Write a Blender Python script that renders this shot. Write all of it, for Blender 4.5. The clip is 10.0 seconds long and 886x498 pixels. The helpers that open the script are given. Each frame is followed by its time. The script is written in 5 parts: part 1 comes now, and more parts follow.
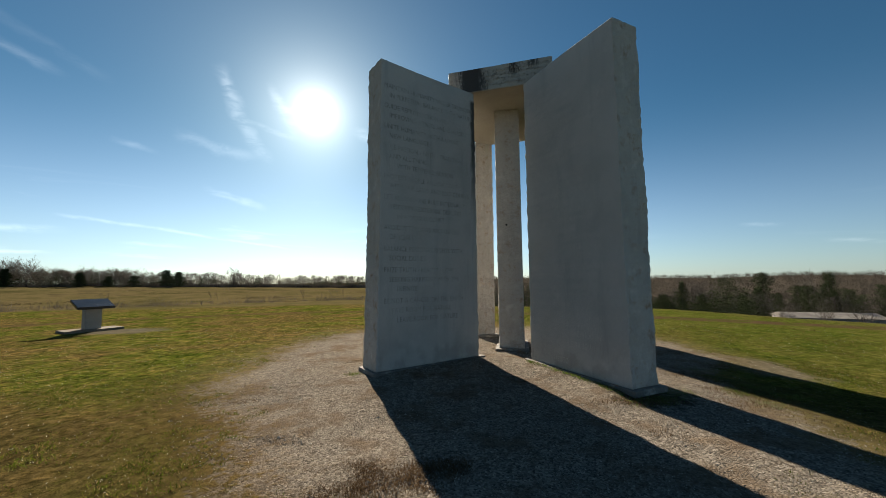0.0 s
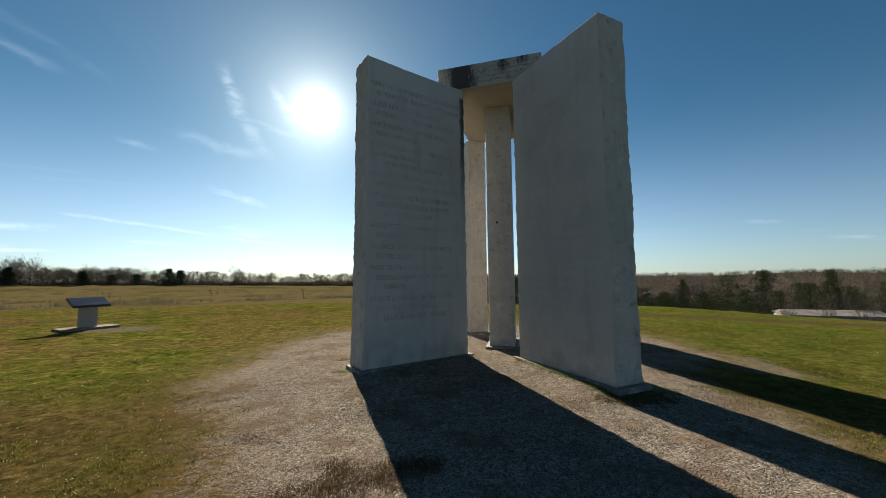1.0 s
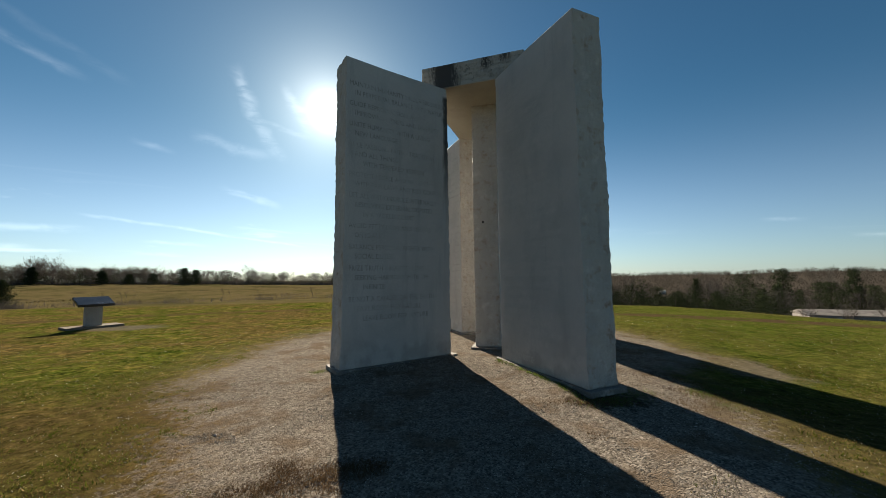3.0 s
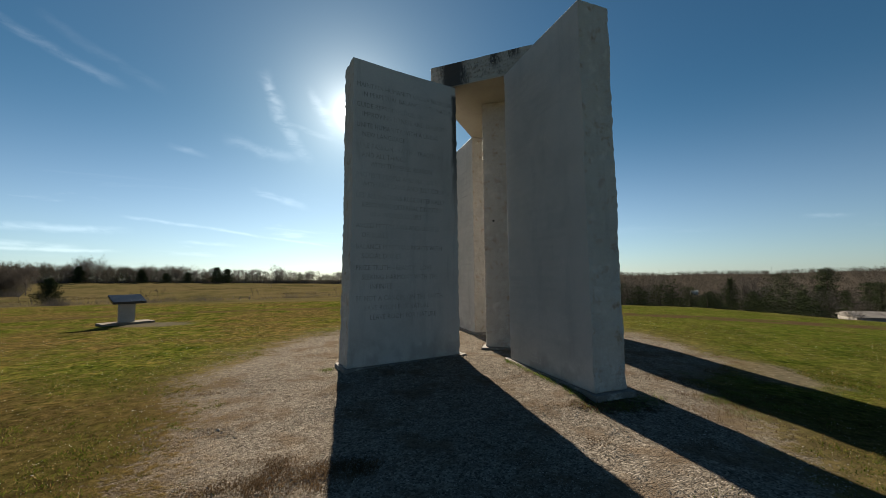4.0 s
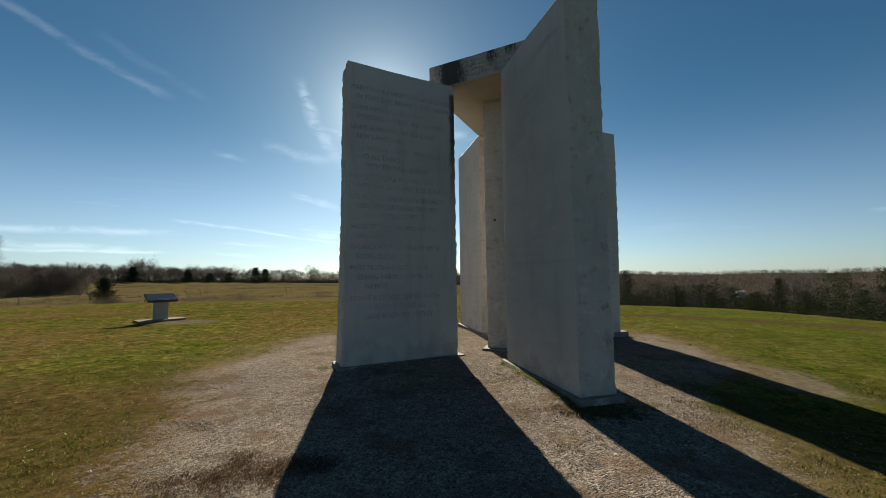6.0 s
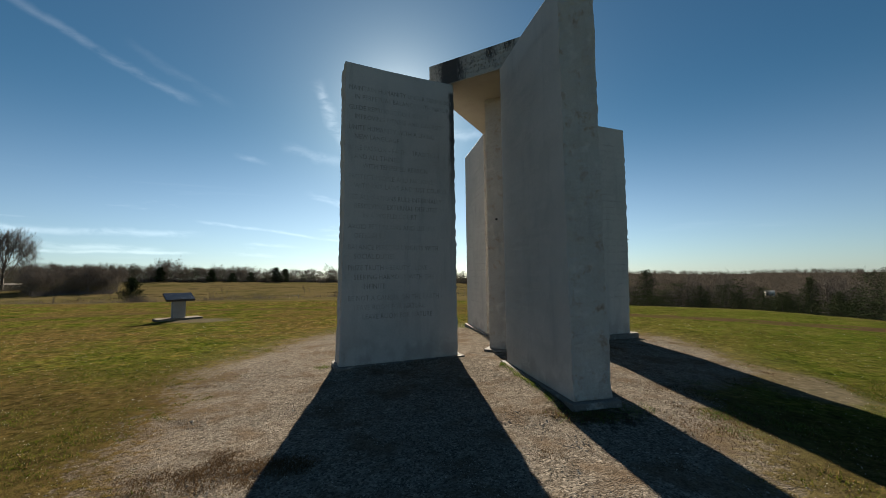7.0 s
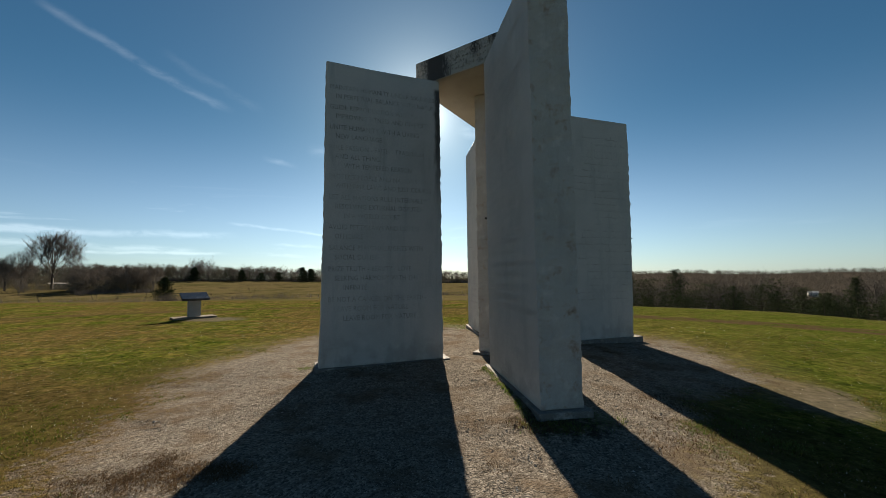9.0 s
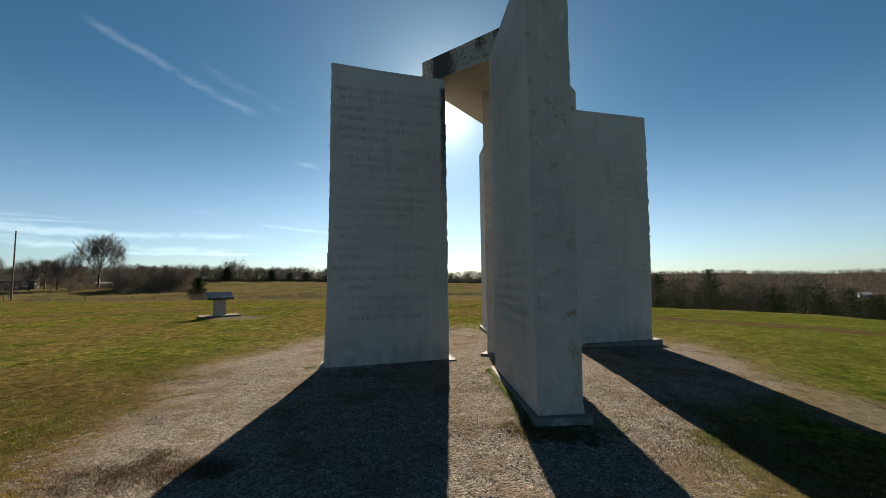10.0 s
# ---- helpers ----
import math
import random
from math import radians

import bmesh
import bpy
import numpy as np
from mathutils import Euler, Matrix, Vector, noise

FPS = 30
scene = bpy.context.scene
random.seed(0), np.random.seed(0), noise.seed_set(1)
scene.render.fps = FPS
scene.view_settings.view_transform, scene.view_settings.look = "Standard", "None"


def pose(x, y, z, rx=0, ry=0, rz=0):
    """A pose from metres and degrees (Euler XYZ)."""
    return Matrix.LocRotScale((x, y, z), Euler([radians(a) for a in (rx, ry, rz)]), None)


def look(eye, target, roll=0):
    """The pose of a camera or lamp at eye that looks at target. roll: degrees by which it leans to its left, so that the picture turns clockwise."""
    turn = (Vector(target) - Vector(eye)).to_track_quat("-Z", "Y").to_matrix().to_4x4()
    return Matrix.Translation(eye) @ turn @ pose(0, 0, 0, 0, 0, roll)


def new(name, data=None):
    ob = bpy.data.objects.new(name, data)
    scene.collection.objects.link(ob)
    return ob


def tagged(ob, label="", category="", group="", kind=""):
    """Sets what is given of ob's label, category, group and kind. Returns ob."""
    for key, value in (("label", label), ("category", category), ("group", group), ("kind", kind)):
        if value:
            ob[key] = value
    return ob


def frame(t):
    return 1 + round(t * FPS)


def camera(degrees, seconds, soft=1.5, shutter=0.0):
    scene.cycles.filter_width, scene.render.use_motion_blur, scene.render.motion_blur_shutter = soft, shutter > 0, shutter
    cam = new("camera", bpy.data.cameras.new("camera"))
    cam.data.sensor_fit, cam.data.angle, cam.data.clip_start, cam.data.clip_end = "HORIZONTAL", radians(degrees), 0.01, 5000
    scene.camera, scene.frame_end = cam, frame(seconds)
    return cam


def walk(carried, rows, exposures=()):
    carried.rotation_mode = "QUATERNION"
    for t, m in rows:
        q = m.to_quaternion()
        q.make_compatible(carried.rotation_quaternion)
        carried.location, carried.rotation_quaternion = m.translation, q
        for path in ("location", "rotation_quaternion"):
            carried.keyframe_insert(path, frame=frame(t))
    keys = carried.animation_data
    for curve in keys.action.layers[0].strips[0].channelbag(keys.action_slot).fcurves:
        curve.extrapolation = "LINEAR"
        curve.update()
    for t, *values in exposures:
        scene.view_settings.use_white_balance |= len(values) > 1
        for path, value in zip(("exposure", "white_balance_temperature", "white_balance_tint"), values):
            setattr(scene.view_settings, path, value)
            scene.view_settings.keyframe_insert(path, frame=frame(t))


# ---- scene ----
cam = camera(99.9, 10.0, soft=0.85)
# seconds, eye x, y, z, yaw, pitch, roll
ROWS = [
    (0.0, 0.000, 0.000, 1.480, -0.00, 4.69, 0.58),
    (0.5, 0.112, 0.010, 1.478, 0.01, 4.50, 0.62),
    (1.0, 0.233, 0.024, 1.478, 0.24, 4.37, 0.66),
    (1.5, 0.349, 0.030, 1.480, 0.43, 4.33, 0.70),
    (2.0, 0.479, 0.042, 1.483, 0.62, 4.29, 0.74),
    (2.5, 0.616, 0.049, 1.486, 0.80, 4.28, 0.74),
    (4.0, 1.012, 0.109, 1.491, 5.47, 4.18, 0.62),
    (4.5, 1.142, 0.143, 1.492, 6.67, 4.19, 0.63),
    (5.0, 1.279, 0.163, 1.491, 7.82, 4.19, 0.64),
    (5.5, 1.438, 0.184, 1.490, 8.82, 4.18, 0.65),
    (7.0, 1.903, 0.333, 1.493, 12.81, 4.15, 0.69),
    (7.5, 2.049, 0.415, 1.497, 13.45, 4.13, 0.71),
    (8.0, 2.205, 0.509, 1.500, 13.84, 4.12, 0.73),
    (8.5, 2.366, 0.571, 1.504, 14.58, 4.14, 0.72),
    (9.0, 2.527, 0.643, 1.507, 16.41, 4.14, 0.68),
    (9.5, 2.672, 0.721, 1.508, 18.70, 4.21, 0.65),
    (10.0, 2.808, 0.820, 1.503, 20.13, 4.20, 0.66),
]
walk(cam, [(t, pose(x, y, z, 90 + pitch, roll, yaw)) for t, x, y, z, yaw, pitch, roll in ROWS],
     exposures=((0.0, 1.60), (2.7, 1.60), (3.7, 1.42), (9.6, 1.42), (10.0, 1.58)))

# ---- light ----
TRAILS = (  # bearing and height at both ends, width, strength
    (-64.9, 27.6, -46.8, 21.9, 0.7, 0.4), (-53.8, 26.4, -42.8, 22.4, 0.8, 0.14), (-31.6, 26.8, -29.2, 21.5, 1.5, 1.0), (-29.6, 22.1, -25.4, 16.8, 1.3, 0.7),
    (-32.5, 12.0, -26.0, 10.0, 0.7, 0.7), (-46.0, 7.3, -36.2, 6.56, 0.3, 0.7), (-38.0, 6.6, -22.5, 4.6, 0.26, 0.7), (-75.0, 5.2, -46.0, 5.7, 0.6, 0.8), (-62.0, 3.1, -46.5, 3.3, 0.3, 1.0), (-40.5, 4.7, -34.0, 4.4, 0.35, 0.6), (-76.0, 6.3, -60.5, 5.0, 0.7, 1.0),
    (39.5, 6.2, 42.4, 5.9, 0.35, 0.7), (46.5, 3.8, 50.5, 3.3, 0.4, 0.6), (-80.0, 4.2, -50.0, 3.6, 0.6, 0.8),
    (-36.0, 18.2, -27.0, 17.0, 1.2, 0.5), (-25.2, 26.0, -22.0, 21.0, 1.2, 0.9), (-29.0, 21.5, -22.0, 20.0, 0.5, 0.5), (-42.0, 16.3, -38.5, 15.9, 0.5, 0.5), (-13.5, 21.6, -5.5, 20.6, 1.2, 0.8),
)
SKY, SUN = 0.0218, 5.0
SUN_AZ, SUN_EL = -19.2, 23.8          # degrees from +y towards +x, and above the horizon
SUN_DIR = Vector((math.sin(radians(SUN_AZ)) * math.cos(radians(SUN_EL)),
                  math.cos(radians(SUN_AZ)) * math.cos(radians(SUN_EL)), math.sin(radians(SUN_EL))))


class Nodes:
    """Short hand for building node trees."""

    def __init__(self, tree):
        self.t = tree
        self.t.nodes.clear()

    def add(self, kind, **props):
        n = self.t.nodes.new(kind)
        for k, v in props.items():
            setattr(n, k, v)
        return n

    def link(self, a, b):
        self.t.links.new(a, b)

    def put(self, socket, value):
        if hasattr(value, "is_output"):
            self.t.links.new(value, socket)
        else:
            socket.default_value = value

    def math(self, op, a, b=0.0, c=0.0, clamp=False):
        n = self.add("ShaderNodeMath", operation=op, use_clamp=clamp)
        for s, v in zip(n.inputs, (a, b, c)):
            self.put(s, v)
        return n.outputs[0]

    def vmath(self, op, a, b=(0, 0, 0)):
        n = self.add("ShaderNodeVectorMath", operation=op)
        self.put(n.inputs[0], a)
        if op not in ("NORMALIZE", "LENGTH"):
            self.put(n.inputs[1], b)
        return n.outputs["Value"] if op in ("DOT_PRODUCT", "LENGTH", "DISTANCE") else n.outputs[0]

    def noise(self, vec, scale, detail=4.0, rough=0.55, distort=0.0):
        n = self.add("ShaderNodeTexNoise")
        self.put(n.inputs["Vector"], vec)
        n.inputs["Scale"].default_value = scale
        n.inputs["Detail"].default_value = detail
        n.inputs["Roughness"].default_value = rough
        n.inputs["Distortion"].default_value = distort
        return n.outputs[0]

    def ramp(self, fac, *stops, mode="LINEAR"):
        n = self.add("ShaderNodeValToRGB")
        n.color_ramp.interpolation = mode
        e = n.color_ramp.elements
        while len(e) < len(stops):
            e.new(0.5)
        for el, (p, c) in zip(e, stops):
            el.position = p
            el.color = (c, c, c, 1) if isinstance(c, (int, float)) else (*c, 1)
        self.put(n.inputs[0], fac)
        return n.outputs[0]

    def step(self, x, lo, hi, a=0.0, b=1.0):
        n = self.add("ShaderNodeMapRange", interpolation_type="SMOOTHSTEP")
        for k, v in zip(("Value", "From Min", "From Max", "To Min", "To Max"), (x, lo, hi, a, b)):
            self.put(n.inputs[k], v)
        return n.outputs[0]

    def mix(self, fac, a, b, blend="MIX"):
        n = self.add("ShaderNodeMix", data_type="RGBA", blend_type=blend)
        self.put(n.inputs[0], fac)
        for s, v in ((n.inputs[6], a), (n.inputs[7], b)):
            self.put(s, (*v, 1) if isinstance(v, tuple) and len(v) == 3 else v)
        return n.outputs[2]

    def sep(self, vec):
        n = self.add("ShaderNodeSeparateXYZ")
        self.put(n.inputs[0], vec)
        return n.outputs

    def join(self, x, y, z):
        n = self.add("ShaderNodeCombineXYZ")
        for s, v in zip(n.inputs, (x, y, z)):
            self.put(s, v)
        return n.outputs[0]

    def bump(self, height, strength, dist, normal=None):
        n = self.add("ShaderNodeBump")
        n.inputs["Strength"].default_value = strength
        n.inputs["Distance"].default_value = dist
        self.put(n.inputs["Height"], height)
        if normal is not None:
            self.put(n.inputs["Normal"], normal)
        return n.outputs[0]


world = bpy.data.worlds.new("sky")
scene.world = world
world.use_nodes = True
w = Nodes(world.node_tree)
sky = w.add("ShaderNodeTexSky", sky_type="NISHITA", sun_disc=False, sun_elevation=radians(SUN_EL),
            sun_rotation=radians(SUN_AZ), altitude=250, air_density=1.0, dust_density=0.25, ozone_density=2.5)
way = w.vmath("NORMALIZE", w.add("ShaderNodeTexCoord").outputs["Generated"])
near_sun = w.math("MAXIMUM", w.vmath("DOT_PRODUCT", way, tuple(SUN_DIR)), 0.0)
dx, dy, dz = w.sep(way)[:3]
azim = w.math("ARCTAN2", dx, dy)
elev = w.math("ARCSINE", dz)
# thin streaks of high cloud, long across the sky
flat = w.join(w.math("MULTIPLY", azim, 1.6), w.math("MULTIPLY", elev, 14.0), 0.0)
streak = w.noise(flat, 2.2, 6.0, 0.6, 0.6)
band = w.math("MULTIPLY", w.step(elev, 0.03, 0.08), w.step(elev, 0.24, 0.10))
left = w.step(azim, 0.25, -0.9, 0.12, 1.0)
cloud_low = w.math("MULTIPLY", w.math("MULTIPLY", w.step(streak, 0.56, 0.74), band), left)


def trail(a0, e0, a1, e1, wide, strength):
    """A soft streak of cloud from one bearing and height to another, in degrees."""
    a0, e0, a1, e1 = (radians(v) for v in (a0, e0, a1, e1))
    ln = math.hypot(a1 - a0, e1 - e0)
    ux, uy = (a1 - a0) / ln, (e1 - e0) / ln
    px, py = w.math("SUBTRACT", azim, a0), w.math("SUBTRACT", elev, e0)
    along = w.math("ADD", w.math("MULTIPLY", px, ux), w.math("MULTIPLY", py, uy))
    wob = w.math("MULTIPLY", w.math("SUBTRACT", w.noise(way, 14.0, 3.0), 0.5), radians(wide) * 2.0)
    off = w.math("ABSOLUTE", w.math("ADD", w.math("SUBTRACT", w.math("MULTIPLY", py, ux), w.math("MULTIPLY", px, uy)), wob))
    inside = w.math("MULTIPLY", w.step(along, -0.02, 0.03), w.step(along, ln + 0.02, ln - 0.04))
    soft = w.math("MULTIPLY", inside, w.step(off, radians(wide), 0.0))
    return w.math("MULTIPLY", w.math("MULTIPLY", soft, w.step(w.noise(w.join(w.math("MULTIPLY", azim, 14.0), w.math("MULTIPLY", elev, 42.0), 0.0), 1.0, 6.0, 0.65, 0.4), 0.28, 0.62)), strength)


clouds = cloud_low
for args in TRAILS:
    clouds = w.math("ADD", clouds, trail(*args), clamp=True)
glow = 0.0
for power, gain in ((16000.0, 700.0), (2600.0, 26.0), (600.0, 9.0), (150.0, 5.5), (45.0, 1.8), (12.0, 1.0)):
    glow = w.math("ADD", w.math("MULTIPLY", w.math("POWER", near_sun, power), gain), glow)
# pale haze low over the horizon, brighter towards the sun
haze = w.math("MULTIPLY", w.math("POWER", w.step(elev, 0.52, -0.02), 2.1), w.math("ADD", 2.1, w.math("MULTIPLY", w.math("POWER", near_sun, 3.0), 4.4)))
air = w.mix(1.0, sky.outputs[0], w.mix(w.step(elev, 0.0, 0.42), (0.75, 0.98, 1.15), (0.52, 0.94, 1.04)), "MULTIPLY")
veil = w.mix(1.0, air, w.vmath("MULTIPLY", w.join(clouds, clouds, clouds), (3.4, 3.4, 3.4)), "ADD")
veil = w.mix(1.0, veil, w.vmath("MULTIPLY", w.join(haze, haze, haze), (0.94, 1.06, 1.16)), "ADD")
veil = w.mix(1.0, veil, w.vmath("MULTIPLY", w.join(glow, glow, glow), (1.0, 0.96, 0.88)), "ADD")
back = w.add("ShaderNodeBackground")
w.link(veil, back.inputs[0])
back.inputs[1].default_value = SKY
w.link(back.outputs[0], w.add("ShaderNodeOutputWorld").inputs[0])

sun = new("sun", bpy.data.lights.new("sun", "SUN"))
sun.data.energy, sun.data.angle, sun.data.color = SUN, radians(0.53), (1.0, 0.89, 0.72)
sun.matrix_world = look((0, 0, 60), Vector((0, 0, 60)) - SUN_DIR)


# ---- materials ----
def material(name):
    m = bpy.data.materials.new(name)
    m.use_nodes = True
    return m, Nodes(m.node_tree)


def finish(k, color, rough, normal=None, spec=0.5, metal=0.0, through_light=0.0, through_color=None):
    b = k.add("ShaderNodeBsdfPrincipled")
    k.put(b.inputs["Base Color"], (*color, 1) if isinstance(color, tuple) else color)
    k.put(b.inputs["Roughness"], rough)
    b.inputs["Specular IOR Level"].default_value = spec
    b.inputs["Metallic"].default_value = metal
    if normal is not None:
        k.put(b.inputs["Normal"], normal)
    out = b.outputs[0]
    if through_light:
        tr = k.add("ShaderNodeBsdfTranslucent")
        k.put(tr.inputs["Color"], through_color if through_color is not None else color)
        mx = k.add("ShaderNodeMixShader")
        mx.inputs[0].default_value = through_light
        k.link(out, mx.inputs[1])
        k.link(tr.outputs[0], mx.inputs[2])
        out = mx.outputs[0]
    k.link(out, k.add("ShaderNodeOutputMaterial").inputs[0])


def coords(k, kind="Object"):
    return k.add("ShaderNodeTexCoord").outputs[kind]


def granite(name, tone, rough_face, stained=False, streak=False, soil=0.32):
    m, k = material(name)
    p = coords(k)
    blotch = k.noise(p, 1.3, 5.0, 0.6, 0.4)
    grain = k.noise(p, 140.0, 2.0, 0.7)
    fleck = k.noise(p, 420.0, 1.0, 0.5)
    col = k.ramp(blotch, (0.30, tuple(c * 0.80 for c in tone)), (0.52, tone), (0.72, tuple(min(1, c * 1.07) for c in tone)))
    col = k.mix(0.35, col, k.ramp(grain, (0.35, (0.20, 0.20, 0.21)), (0.55, tone), (0.7, (0.62, 0.60, 0.57))))
    col = k.mix(k.step(fleck, 0.62, 0.72, 0.0, 0.35), col, (0.10, 0.10, 0.105))
    # soft grey weathering that runs down the stone
    run = k.noise(k.vmath("MULTIPLY", p, (5.0, 5.0, 0.55)), 1.0, 5.0, 0.65, 0.3)
    col = k.mix(k.step(run, 0.52, 0.76, 0.0, 0.40), col, (0.24, 0.235, 0.225))
    # damp soil colour at the foot
    z = k.sep(p)[2]
    foot = k.math("MULTIPLY", k.step(z, 0.75, 0.05), k.step(k.noise(p, 3.2, 4.0), 0.42, 0.62))
    col = k.mix(k.math("MULTIPLY", foot, soil), col, (0.16, 0.135, 0.11))
    if rough_face:
        rust = k.noise(k.vmath("ADD", p, (7.0, 3.0, 1.0)), 5.2, 8.0, 0.74, 0.2)
        col = k.mix(k.step(rust, 0.53, 0.68, 0.0, 0.6), col, (0.25, 0.155, 0.085))
        col = k.mix(k.step(rust, 0.62, 0.72, 0.0, 0.45), col, (0.10, 0.065, 0.04))
        pale = k.noise(p, 5.0, 5.0, 0.6)
        col = k.mix(k.step(pale, 0.54, 0.72, 0.0, 0.4), col, (0.60, 0.57, 0.52))
    if streak:  # a black run of water down one edge
        x, y, zz = k.sep(p)[:3]
        ragged = k.math("MULTIPLY", k.math("SUBTRACT", k.noise(k.vmath("MULTIPLY", p, (9.0, 9.0, 2.2)), 1.0, 5.0, 0.7), 0.5), 0.22)
        edge = k.math("MULTIPLY", k.step(k.math("ADD", x, ragged), 0.84, 0.93), k.step(zz, 2.2, 4.0))
        edge = k.math("MULTIPLY", edge, k.math("MULTIPLY", k.step(zz, 4.86, 4.78), k.step(y, 0.0, -0.1)))
        col = k.mix(k.math("MULTIPLY", edge, 0.9), col, (0.03, 0.028, 0.026))
    if stained:
        x, y, zz = k.sep(p)[:3]
        edge = k.math("MULTIPLY", k.math("SUBTRACT", k.noise(k.vmath("MULTIPLY", p, (11.0, 6.0, 2.4)), 1.0, 7.0, 0.78, 0.6), 0.5), 0.62)
        xs = k.math("ADD", x, edge)
        front = k.math("MULTIPLY", k.step(y, -1.30, -1.44), k.step(zz, -0.005, 0.02))
        big = k.math("MULTIPLY", k.step(xs, -0.84, -0.68), k.step(xs, -0.18, -0.36))
        thin = k.math("MULTIPLY", k.math("MULTIPLY", k.step(xs, 0.18, 0.25), k.step(xs, 0.42, 0.30)), k.step(zz, 0.12, 0.34))
        right = k.math("MULTIPLY", k.math("MULTIPLY", k.step(xs, 0.55, 0.6), k.step(xs, 0.75, 0.66)), k.step(zz, 0.25, 0.42))
        lich = k.math("MULTIPLY", k.step(k.noise(p, 9.0, 6.0, 0.7), 0.52, 0.66), 0.55)
        allst = k.math("MULTIPLY", k.math("ADD", k.math("ADD", k.math("ADD", big, thin), right), lich, clamp=True), front)
        col = k.mix(k.math("MULTIPLY", allst, 0.92), col, (0.022, 0.019, 0.018))
    if rough_face:
        h = k.math("ADD", k.math("MULTIPLY", k.noise(p, 14.0, 6.0, 0.65, 0.3), 1.0), k.math("MULTIPLY", grain, 0.12))
        nrm = k.bump(h, 0.7, 0.03)
    else:
        h = k.math("ADD", k.math("MULTIPLY", grain, 0.5), k.math("MULTIPLY", k.noise(p, 11.0, 4.0), 1.4))
        nrm = k.bump(h, 0.35, 0.006)
    finish(k, col, 0.72 if not rough_face else 0.85, nrm, 0.35)
    return m


SAWN = granite("sawn_granite", (0.475, 0.446, 0.408), False)
SPLIT = granite("split_granite", (0.43, 0.40, 0.358), True)
STREAKED = granite("streaked_granite", (0.475, 0.446, 0.408), False, streak=True)
FOOTING = granite("soiled_granite", (0.125, 0.111, 0.093), True, soil=0.0)
CAPMAT = granite("stained_granite", (0.37, 0.34, 0.295), False, True, soil=0.0)


def plain(name, color, rough, scale=20.0, vary=0.25, bump=0.3, dist=0.005, spec=0.4, through_light=0.0):
    m, k = material(name)
    p = coords(k)
    n = k.noise(p, scale, 5.0, 0.6)
    n2 = k.noise(p, scale * 0.13, 3.0, 0.6)
    f = k.math("ADD", k.math("MULTIPLY", n, 0.6), k.math("MULTIPLY", n2, 0.4))
    col = k.ramp(f, (0.3, tuple(c * (1 - vary) for c in color)), (0.7, tuple(min(1, c * (1 + vary)) for c in color)))
    finish(k, col, rough, k.bump(n, bump, dist), spec, through_light=through_light)
    return m




def engraving(name, cut, tone, lo, hi):
    """Letters cut in granite: dark where the grooves are deep, nearly gone where they have worn."""
    m, k = material(name)
    p = k.add("ShaderNodeNewGeometry").outputs["Position"]
    worn = k.math("ADD", k.math("MULTIPLY", k.noise(p, 1.7, 3.0, 0.6), 0.55), k.math("MULTIPLY", k.noise(p, 9.0, 4.0, 0.7), 0.45))
    grain = k.ramp(k.noise(p, 60.0, 3.0), (0.3, 0.8), (0.7, 1.2))
    h = k.math("ADD", k.math("MULTIPLY", k.noise(p, 140.0, 2.0, 0.7), 0.5), k.math("MULTIPLY", k.noise(p, 11.0, 4.0), 1.4))
    finish(k, k.mix(1.0, k.mix(k.step(worn, lo, hi), cut, tone), grain, "MULTIPLY"), 0.72, k.bump(h, 0.35, 0.006), 0.35)
    return m


ENGRAVED = engraving("engraved_granite", (0.185, 0.175, 0.16), (0.375, 0.353, 0.323), 0.38, 0.60)
WORN = engraving("worn_engraving", (0.41, 0.385, 0.352), (0.495, 0.466, 0.427), 0.38, 0.56)
SCRIPT = engraving("worn_script", (0.32, 0.30, 0.275), (0.43, 0.405, 0.372), 0.38, 0.60)
CARVED = plain("carved_granite", (0.31, 0.285, 0.25), 0.9, 60.0, 0.3)
POLISHED = plain("polished_dark_granite", (0.035, 0.036, 0.040), 0.14, 3.0, 0.6, 0.03, 0.001, 0.3)
CONCRETE = plain("concrete", (0.165, 0.138, 0.108), 0.95, 26.0, 0.25, 0.4, 0.006, 0.05)
PEDESTAL = plain("pedestal_granite", (0.27, 0.255, 0.235), 0.85, 40.0, 0.25, 0.4, 0.006, 0.15)
HOLE_SHADE = plain("hole_shade", (0.02, 0.02, 0.02), 1.0, 30.0)
BARK = plain("bark", (0.05775, 0.04675, 0.0385), 0.95, 4.0, 0.35, 0.6, 0.03, 0.2)
POLE = plain("weathered_pole", (0.12, 0.09, 0.07), 0.9, 6.0, 0.3)
SIDING = plain("pale_siding", (0.62, 0.58, 0.50), 0.8, 2.0, 0.15)
SIDING_DULL = plain("dull_siding", (0.25, 0.225, 0.195), 0.85, 2.0, 0.2)
BRICK = plain("dull_brick", (0.075, 0.056, 0.046), 0.85, 3.0, 0.2)
BARNROOF = plain("streaked_barn_roof", (0.204, 0.1856, 0.1664), 0.8, 0.5, 0.5, 0.2, 0.01, 0.1)
SHINGLE = plain("shingle", (0.085, 0.068, 0.056), 0.95, 2.0, 0.25, spec=0.03)
GLASS = plain("dark_window_glass", (0.03, 0.035, 0.04), 0.1, 2.0, 0.2, 0.02, 0.001)
WOOD = plain("grey_wood", (0.22, 0.18, 0.14), 0.9, 12.0, 0.3)


